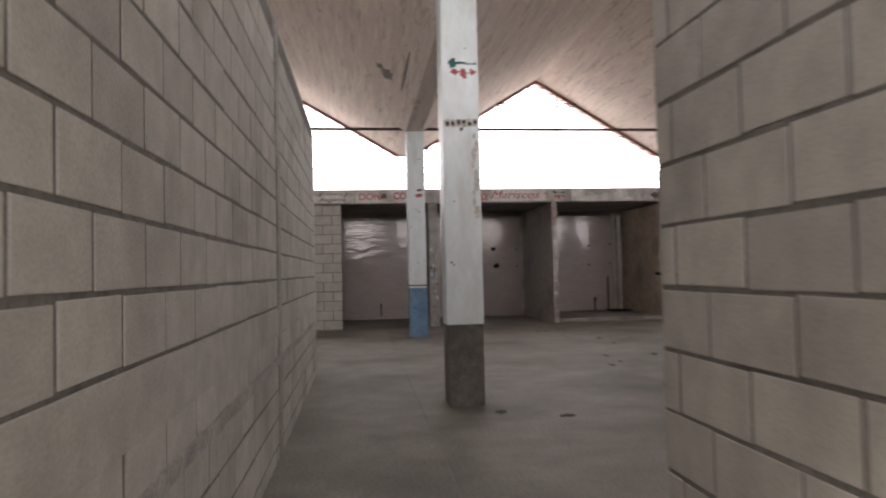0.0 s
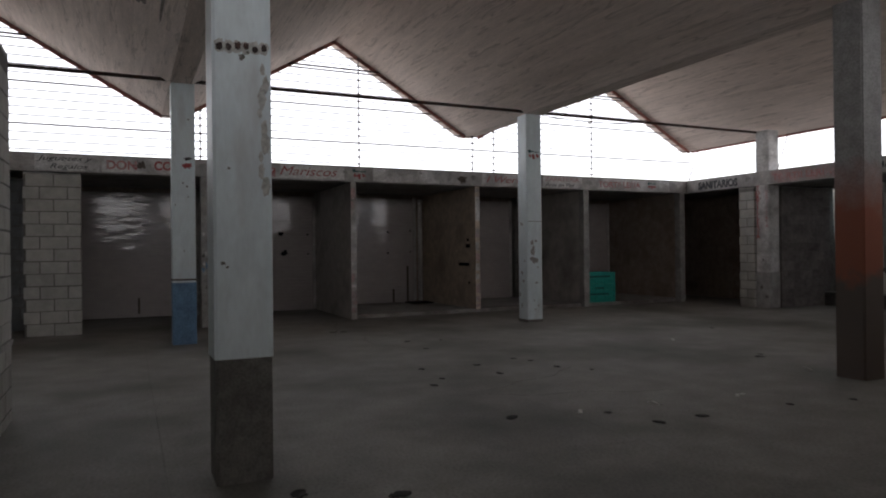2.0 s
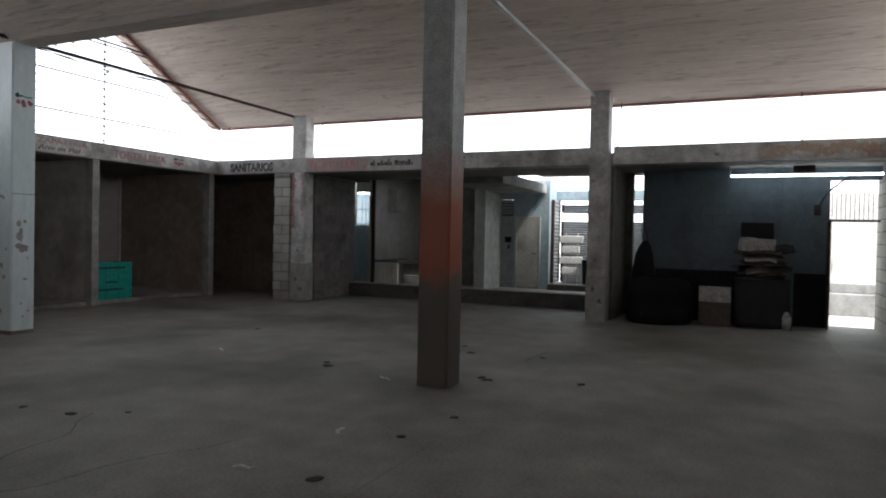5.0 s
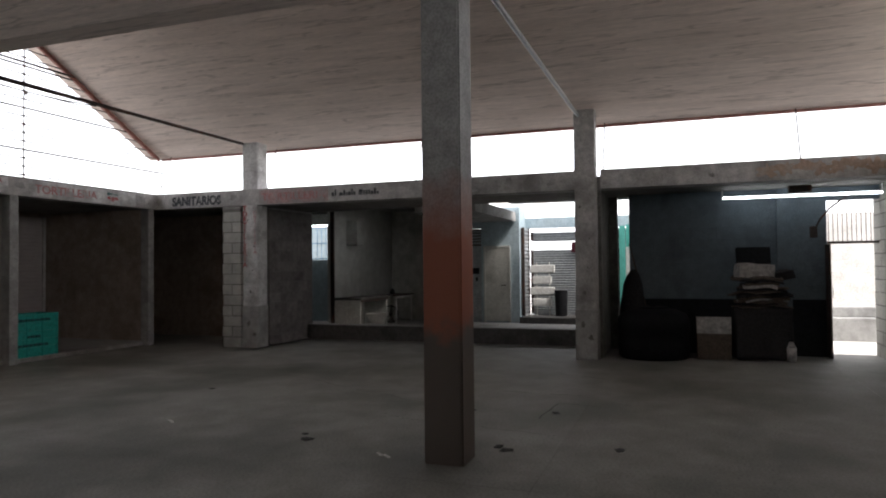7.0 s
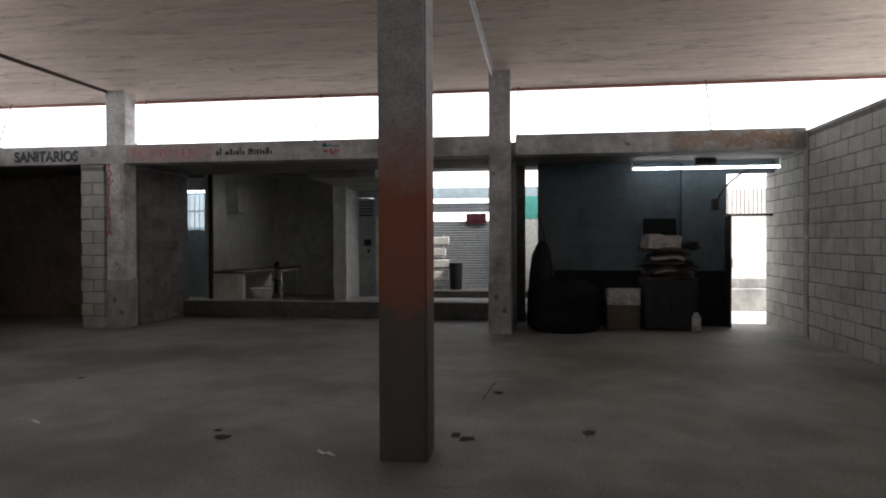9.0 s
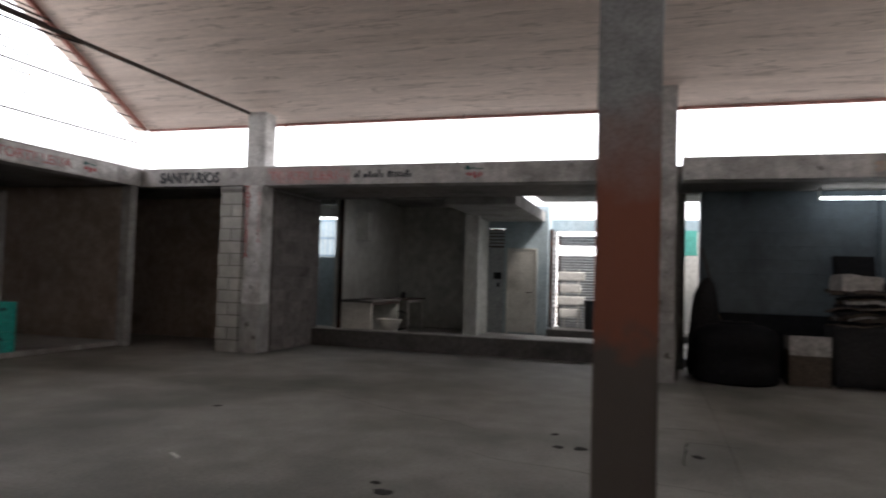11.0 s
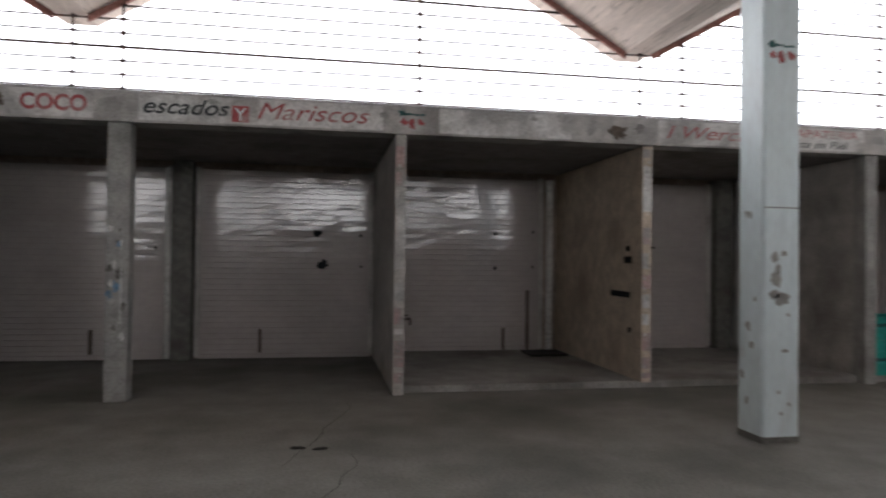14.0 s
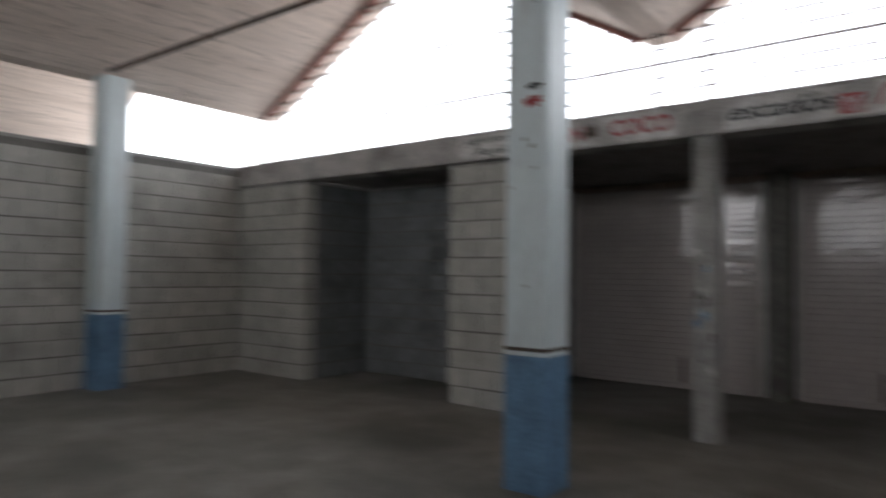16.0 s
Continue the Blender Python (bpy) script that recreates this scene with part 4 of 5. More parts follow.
part("crack", boxes((6.50, 6.80, 11.6975, 11.70, 1.836, 1.844)), M_GREY_DADO, col_c)
for k, (v, z, r) in enumerate(((0.05, 1.80, 0.03), (0.0, 1.79, 0.025), (-0.06, 1.12, 0.02), (0.03, 0.9, 0.04), (-0.02, 0.75, 0.035), (0.04, 0.3, 0.03), (0.1, 0.5, 0.03))):
    blotch(col_c, (6.4885, 11.86 + v, z), r, M_CONCRETE, "west", 330 + k, "flaked_patch", 1.3, 0.0008)
for k in range(9):
    blotch(col_a, (0.625 + 0.018 * math.sin(k * 1.7), 5.2285, 2.40 - k * 0.085), 0.014 + 0.007 * (k % 3), M_SMUDGE, "south", 350 + k, "rust_run", 2.6, 0.0005 + 0.0002 * (k % 3), rag=0.7)
for k in range(14):
    r0 = random.Random(500 + k)
    c, fx, fy = ((col_b, 0.645, 11.86), (col_a, 0.51, 5.389))[k % 2]
    blotch(c, (fx + r0.uniform(-0.12, 0.12), fy - 0.1615, r0.uniform(0.95, 3.4)), r0.uniform(0.008, 0.022), M_GREY_DADO, "south", 520 + k, "paint_chip", 1.0, 0.0007)
# stall post scuffs and partition ends
for nm, x, y0, w0, w1 in (("partition_1", 3.895, 13.88, 1.30, 2.02), ("partition_2", 6.635, 13.90, 1.95, 2.45)):
    p_ = bpy.data.objects[nm]
    part("edge_paint", boxes((x - 0.052, x + 0.052, y0 - 0.004, y0 + 0.001, w0, w1)), M_SIGN, p_, "white-painted stretch of edge")
    r0 = random.Random(nm)
    z = 0.12
    while z < 2.6:
        h = r0.uniform(0.05, 0.22)
        if z + h < w0 or z > w1:
            part("edge_paint", boxes((x - 0.054, x + r0.uniform(0.02, 0.054), y0 - 0.003 - r0.uniform(0, 0.001), y0 + 0.001, z, min(z + h, 2.67))), M_WASH if r0.random() < 0.7 else M_SIGN, p_, "flaking reddish edge paint")
        z += h + r0.uniform(0.0, 0.10)
    for k in range(22):
        blotch(p_, (x + r0.uniform(-0.035, 0.035), y0 - 0.0042, r0.uniform(0.15, 2.6)), r0.uniform(0.008, 0.022), (M_SIGN, M_CONCRETE)[k % 2], "south", 740 + k, "paint_chip", r0.uniform(0.6, 1.6), 0.0012)
post1 = [o for o in bpy.data.objects if o.name.startswith("stall_post")][0]
for k in range(16):
    r0 = random.Random(800 + k)
    blotch(post1, (1.18 + r0.uniform(-0.07, 0.07), 13.8585, r0.uniform(0.6, 1.7)), r0.uniform(0.015, 0.045), (M_GREY_DADO, M_SIGN, M_GREY_DADO, M_SIGN, M_BLUE)[k % 5], "south", 820 + k, "paint_scuff", 1.5, 0.0008)
part("white_edge", boxes((1.21, 1.228, 13.8565, 13.861, 0.75, 1.55)), M_SIGN, post1)
# marks on the browned partition and shutters
brown = bpy.data.objects["partition_2"]
for k, (y, z, a, b) in enumerate(((14.25, 1.42, 0.10, 0.04), (14.25, 1.55, 0.05, 0.03), (14.45, 1.02, 0.26, 0.035), (14.2, 0.62, 0.04, 0.03))):
    part("dark_mark", boxes((6.577, 6.581, y - a, y + a, z - b, z + b)), M_DADO, brown)
for k, (x, z, r) in enumerate(((3.12, 1.30, 0.09), (3.05, 1.74, 0.10), (3.65, 1.72, 0.03), (3.66, 1.28, 0.03), (5.62, 1.78, 0.035), (5.62, 1.28, 0.035), (6.2, 1.82, 0.03), (6.2, 1.30, 0.03), (0.9, 1.5, 0.03))):
    sh = [o for o in bpy.data.objects if o.name.startswith("roller_shutter")][1 if 1.4 < x < 3.9 else 2 if x > 3.9 else 0]
    blotch(sh, (x, 16.626, z), r, M_DADO, "south", 900 + k, "dent_mark", 0.6 if k == 1 else 1.0, 0.003)
for x in (0.1, 2.28, 5.75, 6.12):
    part("floor_bolt", boxes((x - 0.02, x + 0.02, 16.60, 16.63, 0.08, 0.40 if x < 6 else 0.95)), M_CARD, bpy.data.objects["wall_north"], "rusty upright stub")
part("slot", boxes((7.9, 8.15, 16.622, 16.63, 1.60, 1.63)), M_DADO, bpy.data.objects["wall_north"], "dark slot")

# wall tap in the stall
tap = empty("wall_tap", (4.02, 15.2, 0.55), "rusty bent tap pipe on the stall partition", "tap")
part("riser", tubes(((0, 0, -0.474), (0, 0, 0.10), 0.014)), M_STEEL, tap, at=(0, 0, 0))
part("spout", tubes(((0, 0, 0.10), (0.16, -0.02, 0.12), 0.013), ((0.16, -0.02, 0.12), (0.16, -0.02, 0.04), 0.012)), M_STEEL, tap, at=(0, 0, 0))
part("handle", tubes(((0.06, -0.03, 0.155), (0.14, 0.03, 0.155), 0.008)), M_STEEL, tap, at=(0, 0, 0))
thing("floor_mat", boxes((5.95, 6.50, 15.9, 16.4, 0.0755, 0.105), bevel=0.012), M_SPOT, "dark damp rag lying in the stall corner", "rag")

# ---- floor litter ----
SPOTS = [(2.66, 5.84, 3), (3.58, 5.2, 2), (4.01, 5.2, 2), (3.43, 5.62, 1), (4.97, 5.15, 1), (5.6, 5.02, 1), (7.1, 5.38, 2), (8.81, 6.27, 1), (7.0, 7.14, 1), (2.63, 7.3, 2), (2.84, 7.57, 1), (2.88, 8.18, 2), (3.55, 8.13, 2), (3.52, 7.55, 2), (4.16, 8.34, 1), (4.26, 8.1, 1), (3.59, 10.4, 2), (4.11, 10.33, 1), (3.55, 9.61, 1), (4.3, 7.61, 2), (4.53, 7.28, 0), (0.74, 4.92, 3), (7.02, 5.29, 3), (7.28, 4.43, 2), (8.65, 9.46, 1), (8.38, 6.19, 2), (8.40, 6.02, 3), (8.5, 5.16, 2), (6.85, 7.03, 3), (2.95, 12.07, 2), (3.11, 12.02, 2), (1.24, 4.66, 3)]
for k, (x, y, g) in enumerate(SPOTS):
    r0 = random.Random(1000 + k)
    bm = bmesh.new()
    n = 13
    size = (0.022, 0.032, 0.046, 0.058)[g]
    top = [bm.verts.new((size * r0.uniform(0.6, 1.1) * math.cos(2 * math.pi * i / n) * 1.25, size * r0.uniform(0.5, 1.0) * math.sin(2 * math.pi * i / n), 0.003 + r0.uniform(0, 0.003))) for i in range(n)]
    low = [bm.verts.new((v.co.x * 1.08, v.co.y * 1.08, 0.0)) for v in top]
    peak = bm.verts.new((0, 0, 0.006))
    for i in range(n):
        bm.faces.new((top[i], top[(i + 1) % n], peak))
        bm.faces.new((low[i], low[(i + 1) % n], top[(i + 1) % n], top[i]))
    o = thing("flattened_litter", bm, M_SPOT, "small dark flattened litter stuck on the concrete floor", "litter", "floor litter")
    o.matrix_basis = pose(x, y, 0.0005, 0, 0, r0.uniform(0, 180))
for k, (x, y, a) in enumerate(((3.24, 5.74, 40), (3.97, 5.68, 100), (4.88, 5.60, 20), (6.55, 6.17, 70), (7.02, 8.65, 60))):
    r0 = random.Random(1100 + k)
    bm = boxes((-0.07, 0.07, -0.015, 0.015, 0.0, 0.004))
    bmesh.ops.subdivide_edges(bm, edges=[e for e in bm.edges if abs(e.verts[0].co.x - e.verts[1].co.x) > 0.1], cuts=4)
    for v in bm.verts:
        v.co.z += 0.010 * (1 + math.sin(v.co.x * 60 + k)) * (1 if k % 2 else 0.5)
        v.co.y += 0.010 * math.sin(v.co.x * 40 + k)
    o = thing("paper_scrap", bm, M_PAPER, "crumpled pale paper scrap on the floor", "litter", "paper scraps")
    o.matrix_basis = pose(x, y, 0.0005, 0, 0, a)

# ---- store bay clutter ----
bm = bmesh.new()
rings = []
for z, r in ((0.0, 0.50), (0.04, 0.54), (0.20, 0.555), (0.22, 0.54), (0.42, 0.545), (0.44, 0.56), (0.62, 0.55), (0.70, 0.50), (0.76, 0.36), (0.78, 0.22)):
    rings.append([bm.verts.new((r * math.cos(2 * math.pi * k / 32), r * math.sin(2 * math.pi * k / 32), z)) for k in range(32)])
for a, b in zip(rings, rings[1:]):
    for k in range(32):
        bm.faces.new((a[k], a[(k + 1) % 32], b[(k + 1) % 32], b[k]))
bm.faces.new(rings[0][::-1])
tk = empty("water_tank", (13.06, 4.40, 0), "squat black plastic water tank in the store bay", "tank")
part("body", bm, M_BLACK, tk, smooth=True, at=(0, 0, 0))
bm = bmesh.new()
prev = None
for z, r in ((0.0, 0.9), (0.1, 1.0), (0.5, 1.0), (0.9, 0.95), (1.15, 0.75), (1.32, 0.45), (1.40, 0.15)):
    cur = [bm.verts.new((0.12 * r * math.cos(k * math.pi / 8) * (1 + 0.12 * math.sin(5 * k + 9 * z)), 0.2 * r * math.sin(k * math.pi / 8) * (1 + 0.10 * math.sin(3 * k + 7 * z)) - 0.05 * z, z)) for k in range(16)]
    if prev:
        for k in range(16):
            bm.faces.new((prev[k], prev[(k + 1) % 16], cur[(k + 1) % 16], cur[k]))
    else:
        bm.faces.new(cur[::-1])
    prev = cur
bm.faces.new(prev)
o = thing("dark_sack", bm, M_CLOTH, "tall dark sack standing behind the water tank", "sack", smooth=True)
o.location = (13.62, 4.80, 0.0)
lid = part("lid", tubes(((0, 0, 0.775), (0, 0, 0.81), 0.24, 24, 0.22)), M_BLACK, tk, "round screw lid", at=(0, 0, 0))
part("lid_knob", tubes(((0, 0, 0.81), (0, 0, 0.835), 0.05)), M_BLACK, lid, at=(0, 0, 0))
part("valve", tubes(((-0.53, 0.2, 0.16), (-0.62, 0.24, 0.16), 0.025)), M_BLACK, tk, "small dark outlet", at=(0, 0, 0))
table = empty("draped_table", (13.32, 2.80, 0), "table draped in dark cloth under a heap of boards", "table")
bm = boxes((-0.30, 0.30, -0.42, 0.40, 0.02, 0.80))
bmesh.ops.subdivide_edges(bm, edges=bm.edges[:], cuts=9, use_grid_fill=True)
for v in bm.verts:
    a = math.atan2(v.co.y, v.co.x)
    k = (0.80 - v.co.z) / 0.8
    v.co.x += 0.035 * k * math.sin(9 * a + 2) + 0.02 * k * math.cos(a)
    v.co.y += 0.035 * k * math.sin(11 * a)
part("cloth", bm, M_CLOTH, table, "dark hanging cloth", smooth=True, at=(0, 0, 0))
for sx in (-0.25, 0.25):
    for sy in (-0.35, 0.33):
        part("leg", tubes(((sx, sy, 0), (sx, sy, 0.06), 0.02)), M_STEEL, table, at=(0, 0, 0))
z = 0.803
rng = random.Random(21)
for k in range(15):
    # crumpled, sagging sheets that overhang the table unevenly
    h = rng.uniform(0.012, 0.045)
    a, b = rng.uniform(0.18, 0.27), rng.uniform(0.24, 0.44) * (1.0 if k < 9 else 0.82)
    bm = boxes((-a, a, -b, b, 0.0, h))
    bmesh.ops.subdivide_edges(bm, edges=bm.edges[:], cuts=7, use_grid_fill=True)
    p1, p2, p3 = rng.uniform(0, 6), rng.uniform(0, 6), rng.uniform(0.5, 1.2)
    for v in bm.verts:
        e = max(0.0, abs(v.co.y) / b - 0.55)
        v.co.z += 0.016 * p3 * math.sin(13 * v.co.y + p1) + 0.010 * math.sin(17 * v.co.x + p2) - 0.09 * e * e * rng.uniform(0.8, 1.1)
        v.co.x += 0.012 * math.sin(23 * v.co.y + p2)
        v.co.y += 0.014 * math.sin(19 * v.co.x + p1)
    o = thing("flattened_box", bm, (M_CARD, M_CLOTH, M_CARD, M_OLDPAPER, M_CARD, M_CLOTH, M_CLOTH)[k % 7], "crumpled flattened cardboard box in a heap on the draped table", "cardboard", "heaped boxes")
    o.matrix_basis = pose(13.32 + rng.uniform(-0.04, 0.04), 2.80 + rng.uniform(-0.06, 0.07), z + 0.012, rng.uniform(-2.5, 2.5), rng.uniform(-3, 3), rng.uniform(-25, 25))
    z += h * 0.75 + 0.009
z += 0.012
bm = boxes((-0.2, 0.2, -0.26, 0.24, 0.0, 0.22))
roughen(bm, 0.02, 5, 6.0)
o = thing("white_carton", bm, M_OLDPAPER, "crumpled white carton on top of the heap", "carton")
o.matrix_basis = pose(13.32, 2.90, z - 0.03, 3, 2, 8)
bm = boxes((-0.16, 0.16, -0.22, 0.2, 0.0, 0.13))
roughen(bm, 0.03, 5, 5.0)
o = thing("dark_bag", bm, M_CLOTH, "dark slumped bag on the heap of boxes", "bag", smooth=True)
o.matrix_basis = pose(13.34, 2.56, z - 0.06, -10, 0, 12)
bm = boxes((-0.05, 0.05, -0.25, 0.25, 0.0, 0.27), bevel=0.012)
o = thing("dark_case", bm, M_BLACK, "dark flat case standing on the heap", "case")
o.matrix_basis = pose(13.42, 2.88, z + 0.19, 0, 12, 5)
bx = empty("open_carton", (13.18, 3.50, 0), "open cardboard carton with white flaps on the floor", "carton")
part("body", boxes((-0.2, 0.2, -0.25, 0.25, 0.0, 0.46), bevel=0.006), M_CARD, bx, at=(0, 0, 0))
part("flap", boxes((-0.21, -0.2, -0.25, 0.25, 0.40, 0.66)), M_OLDPAPER, bx, "white raised flap", at=(0, 0, 0))
part("flap", boxes((-0.2, 0.2, 0.24, 0.25, 0.462, 0.64)), M_OLDPAPER, bx, "white raised flap", at=(0, 0, 0))
jar = empty("dark_bottle", (13.02, 2.42, 0), "small bottle with pale label on the floor", "bottle")
part("body", tubes(((0, 0, 0), (0, 0, 0.22), 0.07), ((0, 0, 0.22), (0, 0, 0.30), 0.065, 10, 0.025)), M_OLDPAPER, jar, smooth=True, at=(0, 0, 0))
part("cap", tubes(((0, 0, 0.30), (0, 0, 0.34), 0.028)), M_BLACK, jar, at=(0, 0, 0))
thing("broom_stick", tubes(((13.62, 4.54, 0.80), (13.70, 4.80, 1.84), 0.012), ((13.60, 4.48, 0.0), (13.62, 4.54, 0.80), 0.012)), M_CARD, "thin wooden stick leaning on the store wall", "stick")
tb = empty("teal_panel", (18.20, 4.92, 0.263), "teal and white door panel standing behind the column", "panel")
part("board", boxes((-0.02, 0.02, -0.34, 0.28, 0.0, 2.17)), M_PAPER, tb, at=(0, 0, 0))
part("upper", boxes((-0.024, -0.0205, -0.34, 0.28, 1.64, 2.17)), M_TEALPAINT, tb, "teal upper stretch", at=(0, 0, 0))
bm = bmesh.new()
pts = [(13.66, 1.97, 2.00), (13.62, 1.90, 2.16), (13.56, 1.78, 2.32), (13.48, 1.64, 2.44), (13.38, 1.50, 2.52)]
for p, q in zip(pts, pts[1:]):
    tube_into(bm, p, q, 0.014, 8)
thing("lamp_cable", bm, M_STEEL, "dark cable curving from a junction box to the lamp", "cable")
thing("junction_box", boxes((13.66, 13.738, 1.93, 2.03, 1.88, 2.06), bevel=0.008), M_STEEL, "dark junction box beside the yard door", "junction box")
shutter("shop_shutter", -5.40, -4.62, 0.31, 2.38, pose(18.36, 0, 0, 0, 0, -90), M_SHUTTER_GREY, "grey corrugated steel shutter of a shop front", 0.06, 0.014, "shop shutters")

# ---- kitchen room ----
ct = empty("counter", (15.0, 10.56, BAY), "counter with tiled end and thin dark worktop", "counter")
end = part("end_panel", boxes((0.0, 0.06, 0.03, 0.68, 0.0, 0.64)), M_DOOR, ct, "white tiled end", at=(0, 0, 0))
for r in range(5):
    for k in range(6):
        part("tile", boxes((-0.006, -0.0005, 0.034 + k * 0.107, 0.136 + k * 0.107, 0.008 + r * 0.112, 0.114 + r * 0.112)), M_DOOR, end, at=(0, 0, 0))
part("worktop", boxes((-0.05, 1.45, 0.0, 0.685, 0.644, 0.684), bevel=0.008), M_KERB, ct, "thin dark worktop", at=(0, 0, 0))
part("front_strip", boxes((0.0, 1.43, 0.005, 0.02, 0.60, 0.643)), M_STEEL, ct, at=(0, 0, 0))
part("far_support", boxes((1.36, 1.42, 0.03, 0.68, 0.0, 0.643)), M_KITCHEN, ct, at=(0, 0, 0))
part("back_panel", boxes((0.06, 1.36, 0.60, 0.68, 0.0, 0.643)), M_KITCHEN, ct, at=(0, 0, 0))
tb2 = empty("side_table", (17.0, 10.62, BAY), "small metal table with dark top beside the counter", "table")
part("top", boxes((-0.50, 0.55, -0.25, 0.30, 0.665, 0.70), bevel=0.006), M_STEEL, tb2, at=(0, 0, 0))
part("apron", boxes((-0.48, 0.52, -0.246, -0.23, 0.62, 0.664)), M_PAPER, tb2, "white edge strip", at=(0, 0, 0))
for sx in (-0.45, 0.50):
    for sy in (-0.20, 0.25):
        part("leg", tubes(((sx, sy, 0), (sx, sy, 0.665), 0.018)), M_PVC, tb2, at=(0, 0, 0))
o = thing("jug", tubes(((16.75, 10.6, 0.826), (16.75, 10.6, 0.92), 0.06, 12, 0.05), ((16.75, 10.6, 0.92), (16.75, 10.6, 0.96), 0.05, 12, 0.02)), M_BLACK, "small dark jug on the metal table", "jug", smooth=True)
bk = empty("basin", (15.40, 10.38, BAY), "pale washbasin on a foot before the counter", "basin")
part("bowl", tubes(((0, 0, 0.0), (0, 0, 0.30), 0.10, 20, 0.24)), M_DOOR, bk, smooth=True, at=(0, 0, 0))
part("rim", tubes(((0, 0, 0.30), (0, 0, 0.33), 0.25, 20, 0.25)), M_DOOR, bk, at=(0, 0, 0))
fan = empty("wheel_frame", (16.85, 10.70, BAY), "dark wheel leaning under the small table", "wheel")
bm = bmesh.new()
for k in range(20):
    a, b = 2 * math.pi * k / 20, 2 * math.pi * (k + 1) / 20
    tube_into(bm, (0, 0.2 * math.cos(a), 0.215 + 0.2 * math.sin(a)), (0, 0.2 * math.cos(b), 0.215 + 0.2 * math.sin(b)), 0.014, 6)
part("tyre", bm, M_BLACK, fan, at=(0, 0, 0))
bm = bmesh.new()
for k in range(8):
    a = 2 * math.pi * k / 8
    tube_into(bm, (0, 0, 0.215), (0, 0.2 * math.cos(a), 0.215 + 0.2 * math.sin(a)), 0.005, 5)
part("spokes", bm, M_STEEL, fan, at=(0, 0, 0))
thing("wall_cabinet", boxes((15.62, 15.98, 10.98, 11.248, 2.0, 2.56), bevel=0.008), M_ROOMWALL, "small pale cabinet fixed high on the kitchen wall", "cabinet")
# rack of white boards by the shop front
rk = empty("board_rack", (18.08, 7.18, 0.263), "rack of stacked white boards before the shop shutter", "rack")
for k in range(4):
    part("board", boxes((-0.05, 0.02, -0.30 if k % 2 else -0.22, 0.30 if k % 2 else 0.24, 0.235 + k * 0.27, 0.42 + k * 0.27), bevel=0.02), M_PAPER, rk, at=(0, 0, 0))
for sy in (-0.16, 0.15):
    part("rail", tubes(((0.03, sy, 0), (0.03, sy, 1.30), 0.013)), M_PVC, rk, at=(0, 0, 0))
thing("dark_bin", tubes(((18.0, 6.72, 0.263), (18.0, 6.72, 0.88), 0.14, 16, 0.16)), M_BLACK, "dark round bin beside the rack", "bin")
bm = boxes((18.24, 18.265, 6.02, 6.50, 1.80, 2.05))
roughen(bm, 0.012, 4, 9.0)
thing("red_cloth", bm, M_REDCLOTH, "dark red cloth hung over the shutter gap", "cloth")

# faded lettering bars on the crate
rng = random.Random(33)
for z, n_ in ((0.60, 7), (0.33, 3), (0.19, 6)):
    u = -0.05 * n_
    for k in range(n_):
        w = rng.uniform(0.05, 0.085)
        part("letter_bar", boxes((u, u + w, -cd - 0.0245, -cd - 0.012, z - 0.02, z + 0.02)), M_GREEN, cr, "faded dark letters", at=(0, 0, 0))
        u += w + 0.018

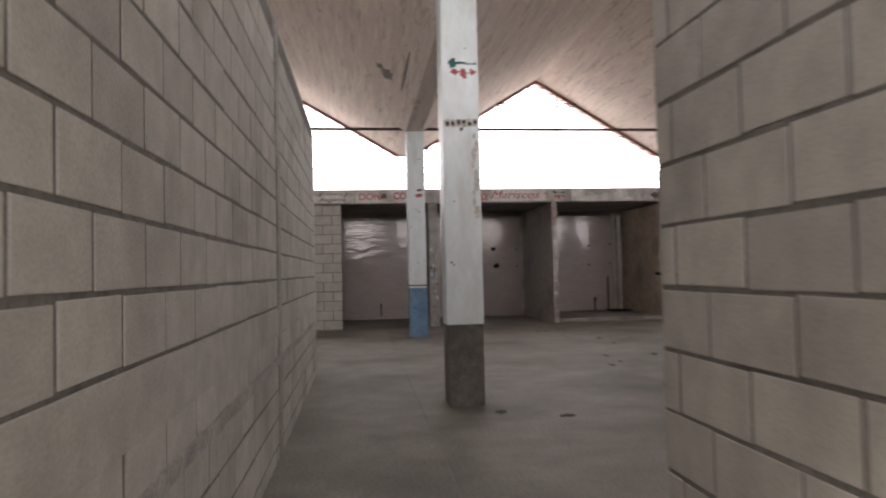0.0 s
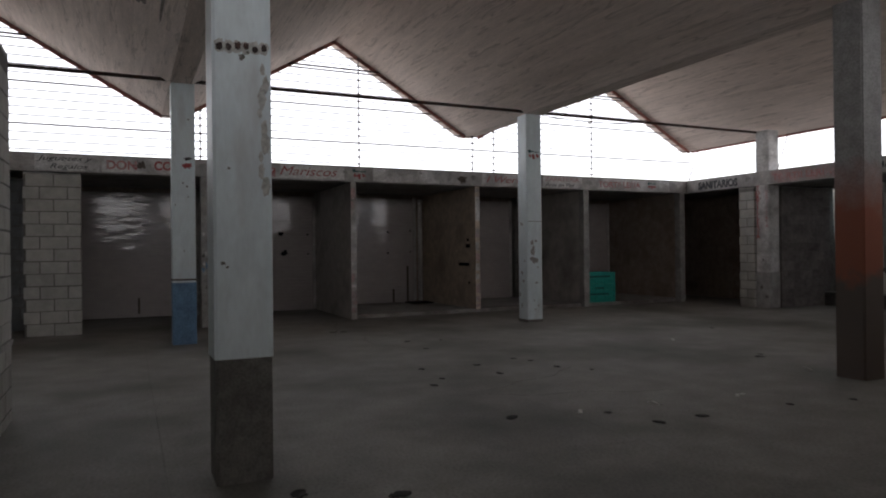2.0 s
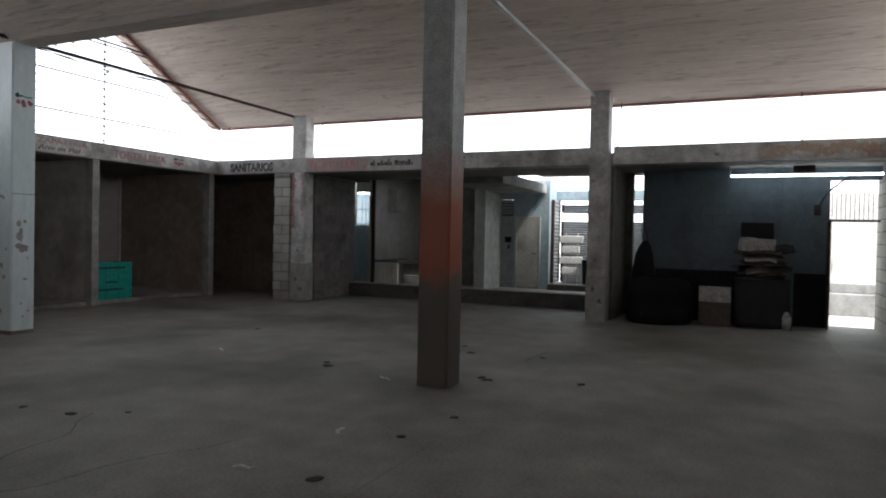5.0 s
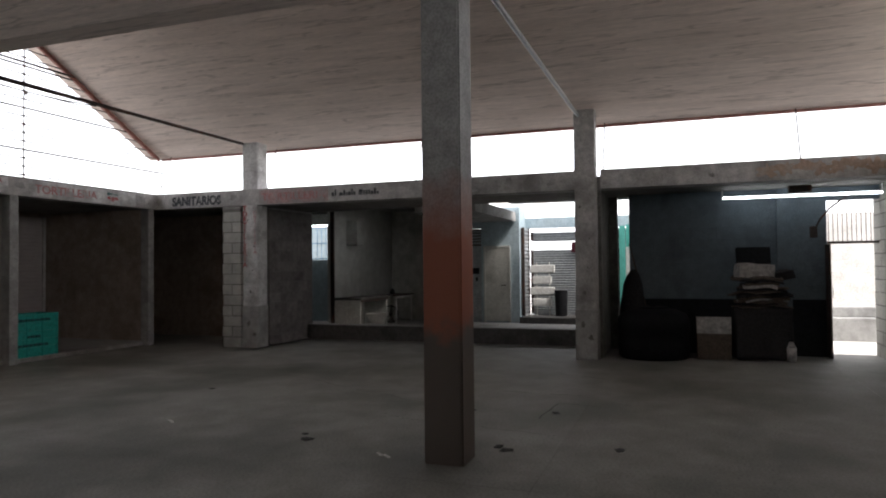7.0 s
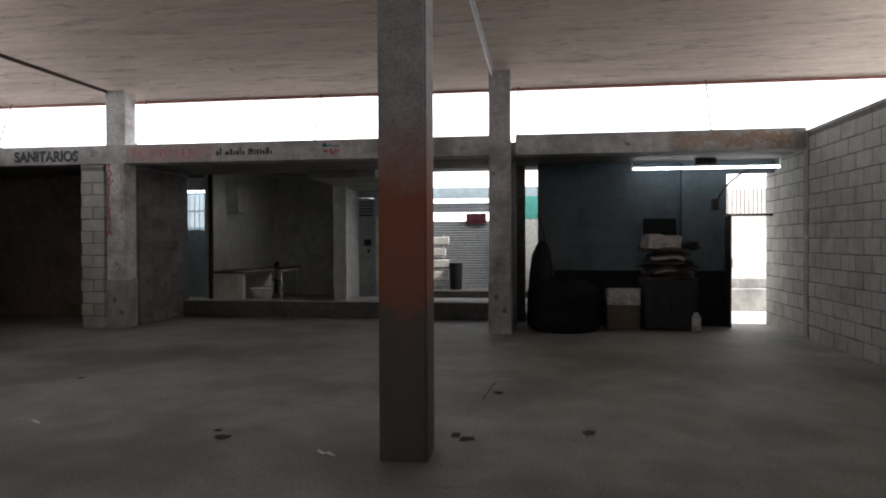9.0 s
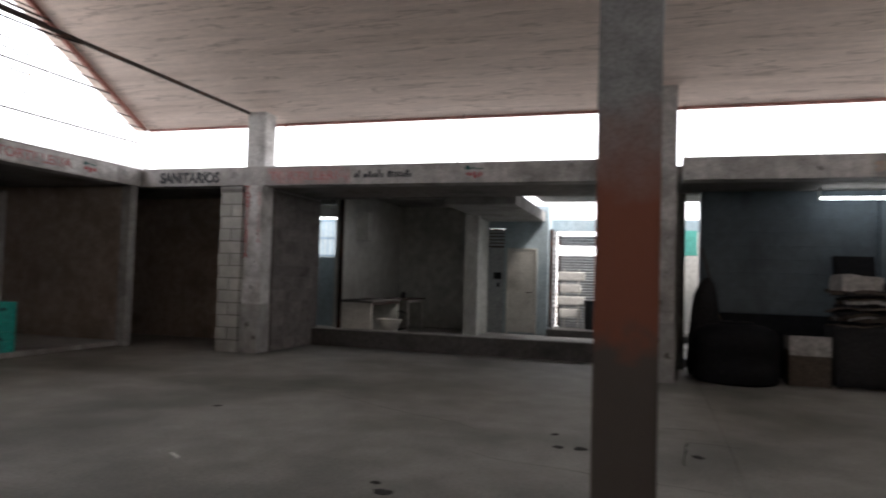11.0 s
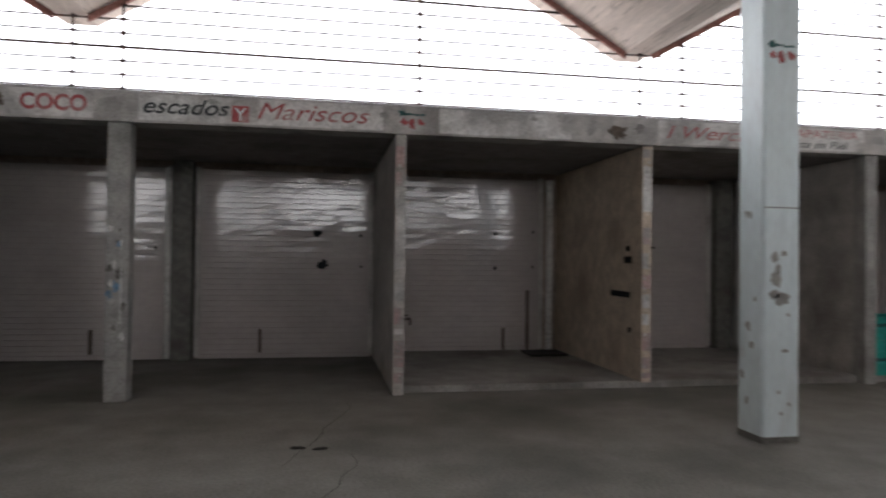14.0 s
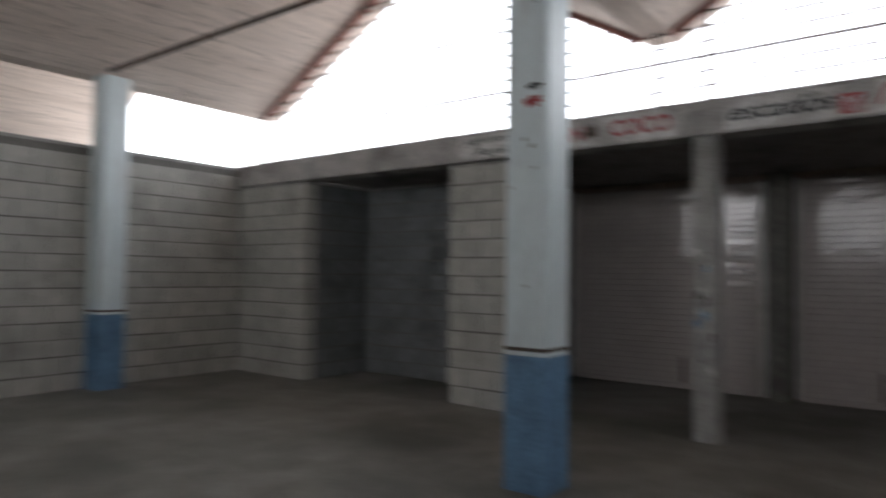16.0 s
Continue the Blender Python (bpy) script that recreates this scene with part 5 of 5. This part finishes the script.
# hairline cracks in the floor
floor_ob = bpy.data.objects["floor"]
for k, (x, y, a, n_) in enumerate(((8.6, 6.6, 75, 34), (9.9, 8.6, 100, 26), (7.6, 5.0, 80, 22), (3.4, 9.4, 88, 30), (4.6, 6.0, 150, 26), (2.9, 6.8, 35, 20), (3.36, 13.6, -88, 24), (10.4, 4.3, 60, 18))):
    r0 = random.Random(1300 + k)
    bm = bmesh.new()
    prev = None
    ang = radians(a)
    for i in range(n_):
        w = 0.0035 * (1 - abs(i / n_ - 0.5))
        nx, ny = -math.sin(ang) * w, math.cos(ang) * w
        cur = [bm.verts.new((x + nx, y + ny, 0.0012)), bm.verts.new((x - nx, y - ny, 0.0012))]
        if prev:
            bm.faces.new((prev[0], prev[1], cur[1], cur[0]))
        prev = cur
        ang = radians(a) + 0.75 * (ang - radians(a)) + r0.uniform(-0.3, 0.3)
        x += 0.09 * math.cos(ang)
        y += 0.09 * math.sin(ang)
    part("crack", bm, M_SPOT, floor_ob, "hairline crack")
for k, line in enumerate((((8.2, 5.28), (8.97, 5.22), (8.98, 5.06), (8.92, 4.80)), ((9.46, 5.40), (9.50, 5.05)), ((9.53, 5.98), (9.48, 5.66)))):
    r0 = random.Random(1350 + k)
    bm = bmesh.new()
    prev = None
    for (ax, ay), (bx_, by_) in zip(line, line[1:]):
        for i in range(9):
            f = i / 8
            px, py = ax + (bx_ - ax) * f + r0.uniform(-0.008, 0.008), ay + (by_ - ay) * f + r0.uniform(-0.008, 0.008)
            w = r0.uniform(0.004, 0.008)
            cur = [bm.verts.new((px - w, py - w, 0.0013)), bm.verts.new((px + w, py + w, 0.0013))]
            if prev:
                bm.faces.new((prev[0], prev[1], cur[1], cur[0]))
            prev = cur
    part("crack", bm, M_SPOT, floor_ob, "broken slab edge")

slope_l = (RIDGE_Z - VALLEY_Z) / ((0.62 + 5.54) / 2 - 0.16)
# damp marks on the fold beside a column
shell = bpy.data.objects["ceiling"]
for k, (cx, cy, rx, ry) in enumerate(((0.02, 8.95, 0.10, 0.28), (-0.08, 8.80, 0.06, 0.16), (0.25, 8.5, 0.018, 0.95), (7.6, 9.6, 0.10, 0.25), (7.9, 8.8, 0.06, 0.2))):
    r0 = random.Random(1400 + k)
    bm = bmesh.new()
    ring_ = []
    left = cx < 1
    for i in range(22):
        f = r0.uniform(0.5, 1.1) if rx > 0.03 else r0.uniform(0.9, 1.0)
        px, py = cx + rx * f * math.cos(i * math.pi / 11), cy + ry * f * math.sin(i * math.pi / 11)
        zz = VALLEY_Z + slope_l * ((0.47 - px) if left else (px - 6.81))
        ring_.append(bm.verts.new((px, py, zz - 0.004)))
    bm.faces.new(ring_ if left else ring_)
    part("damp_mark", bm, M_STAIN, shell, "dark damp mark")
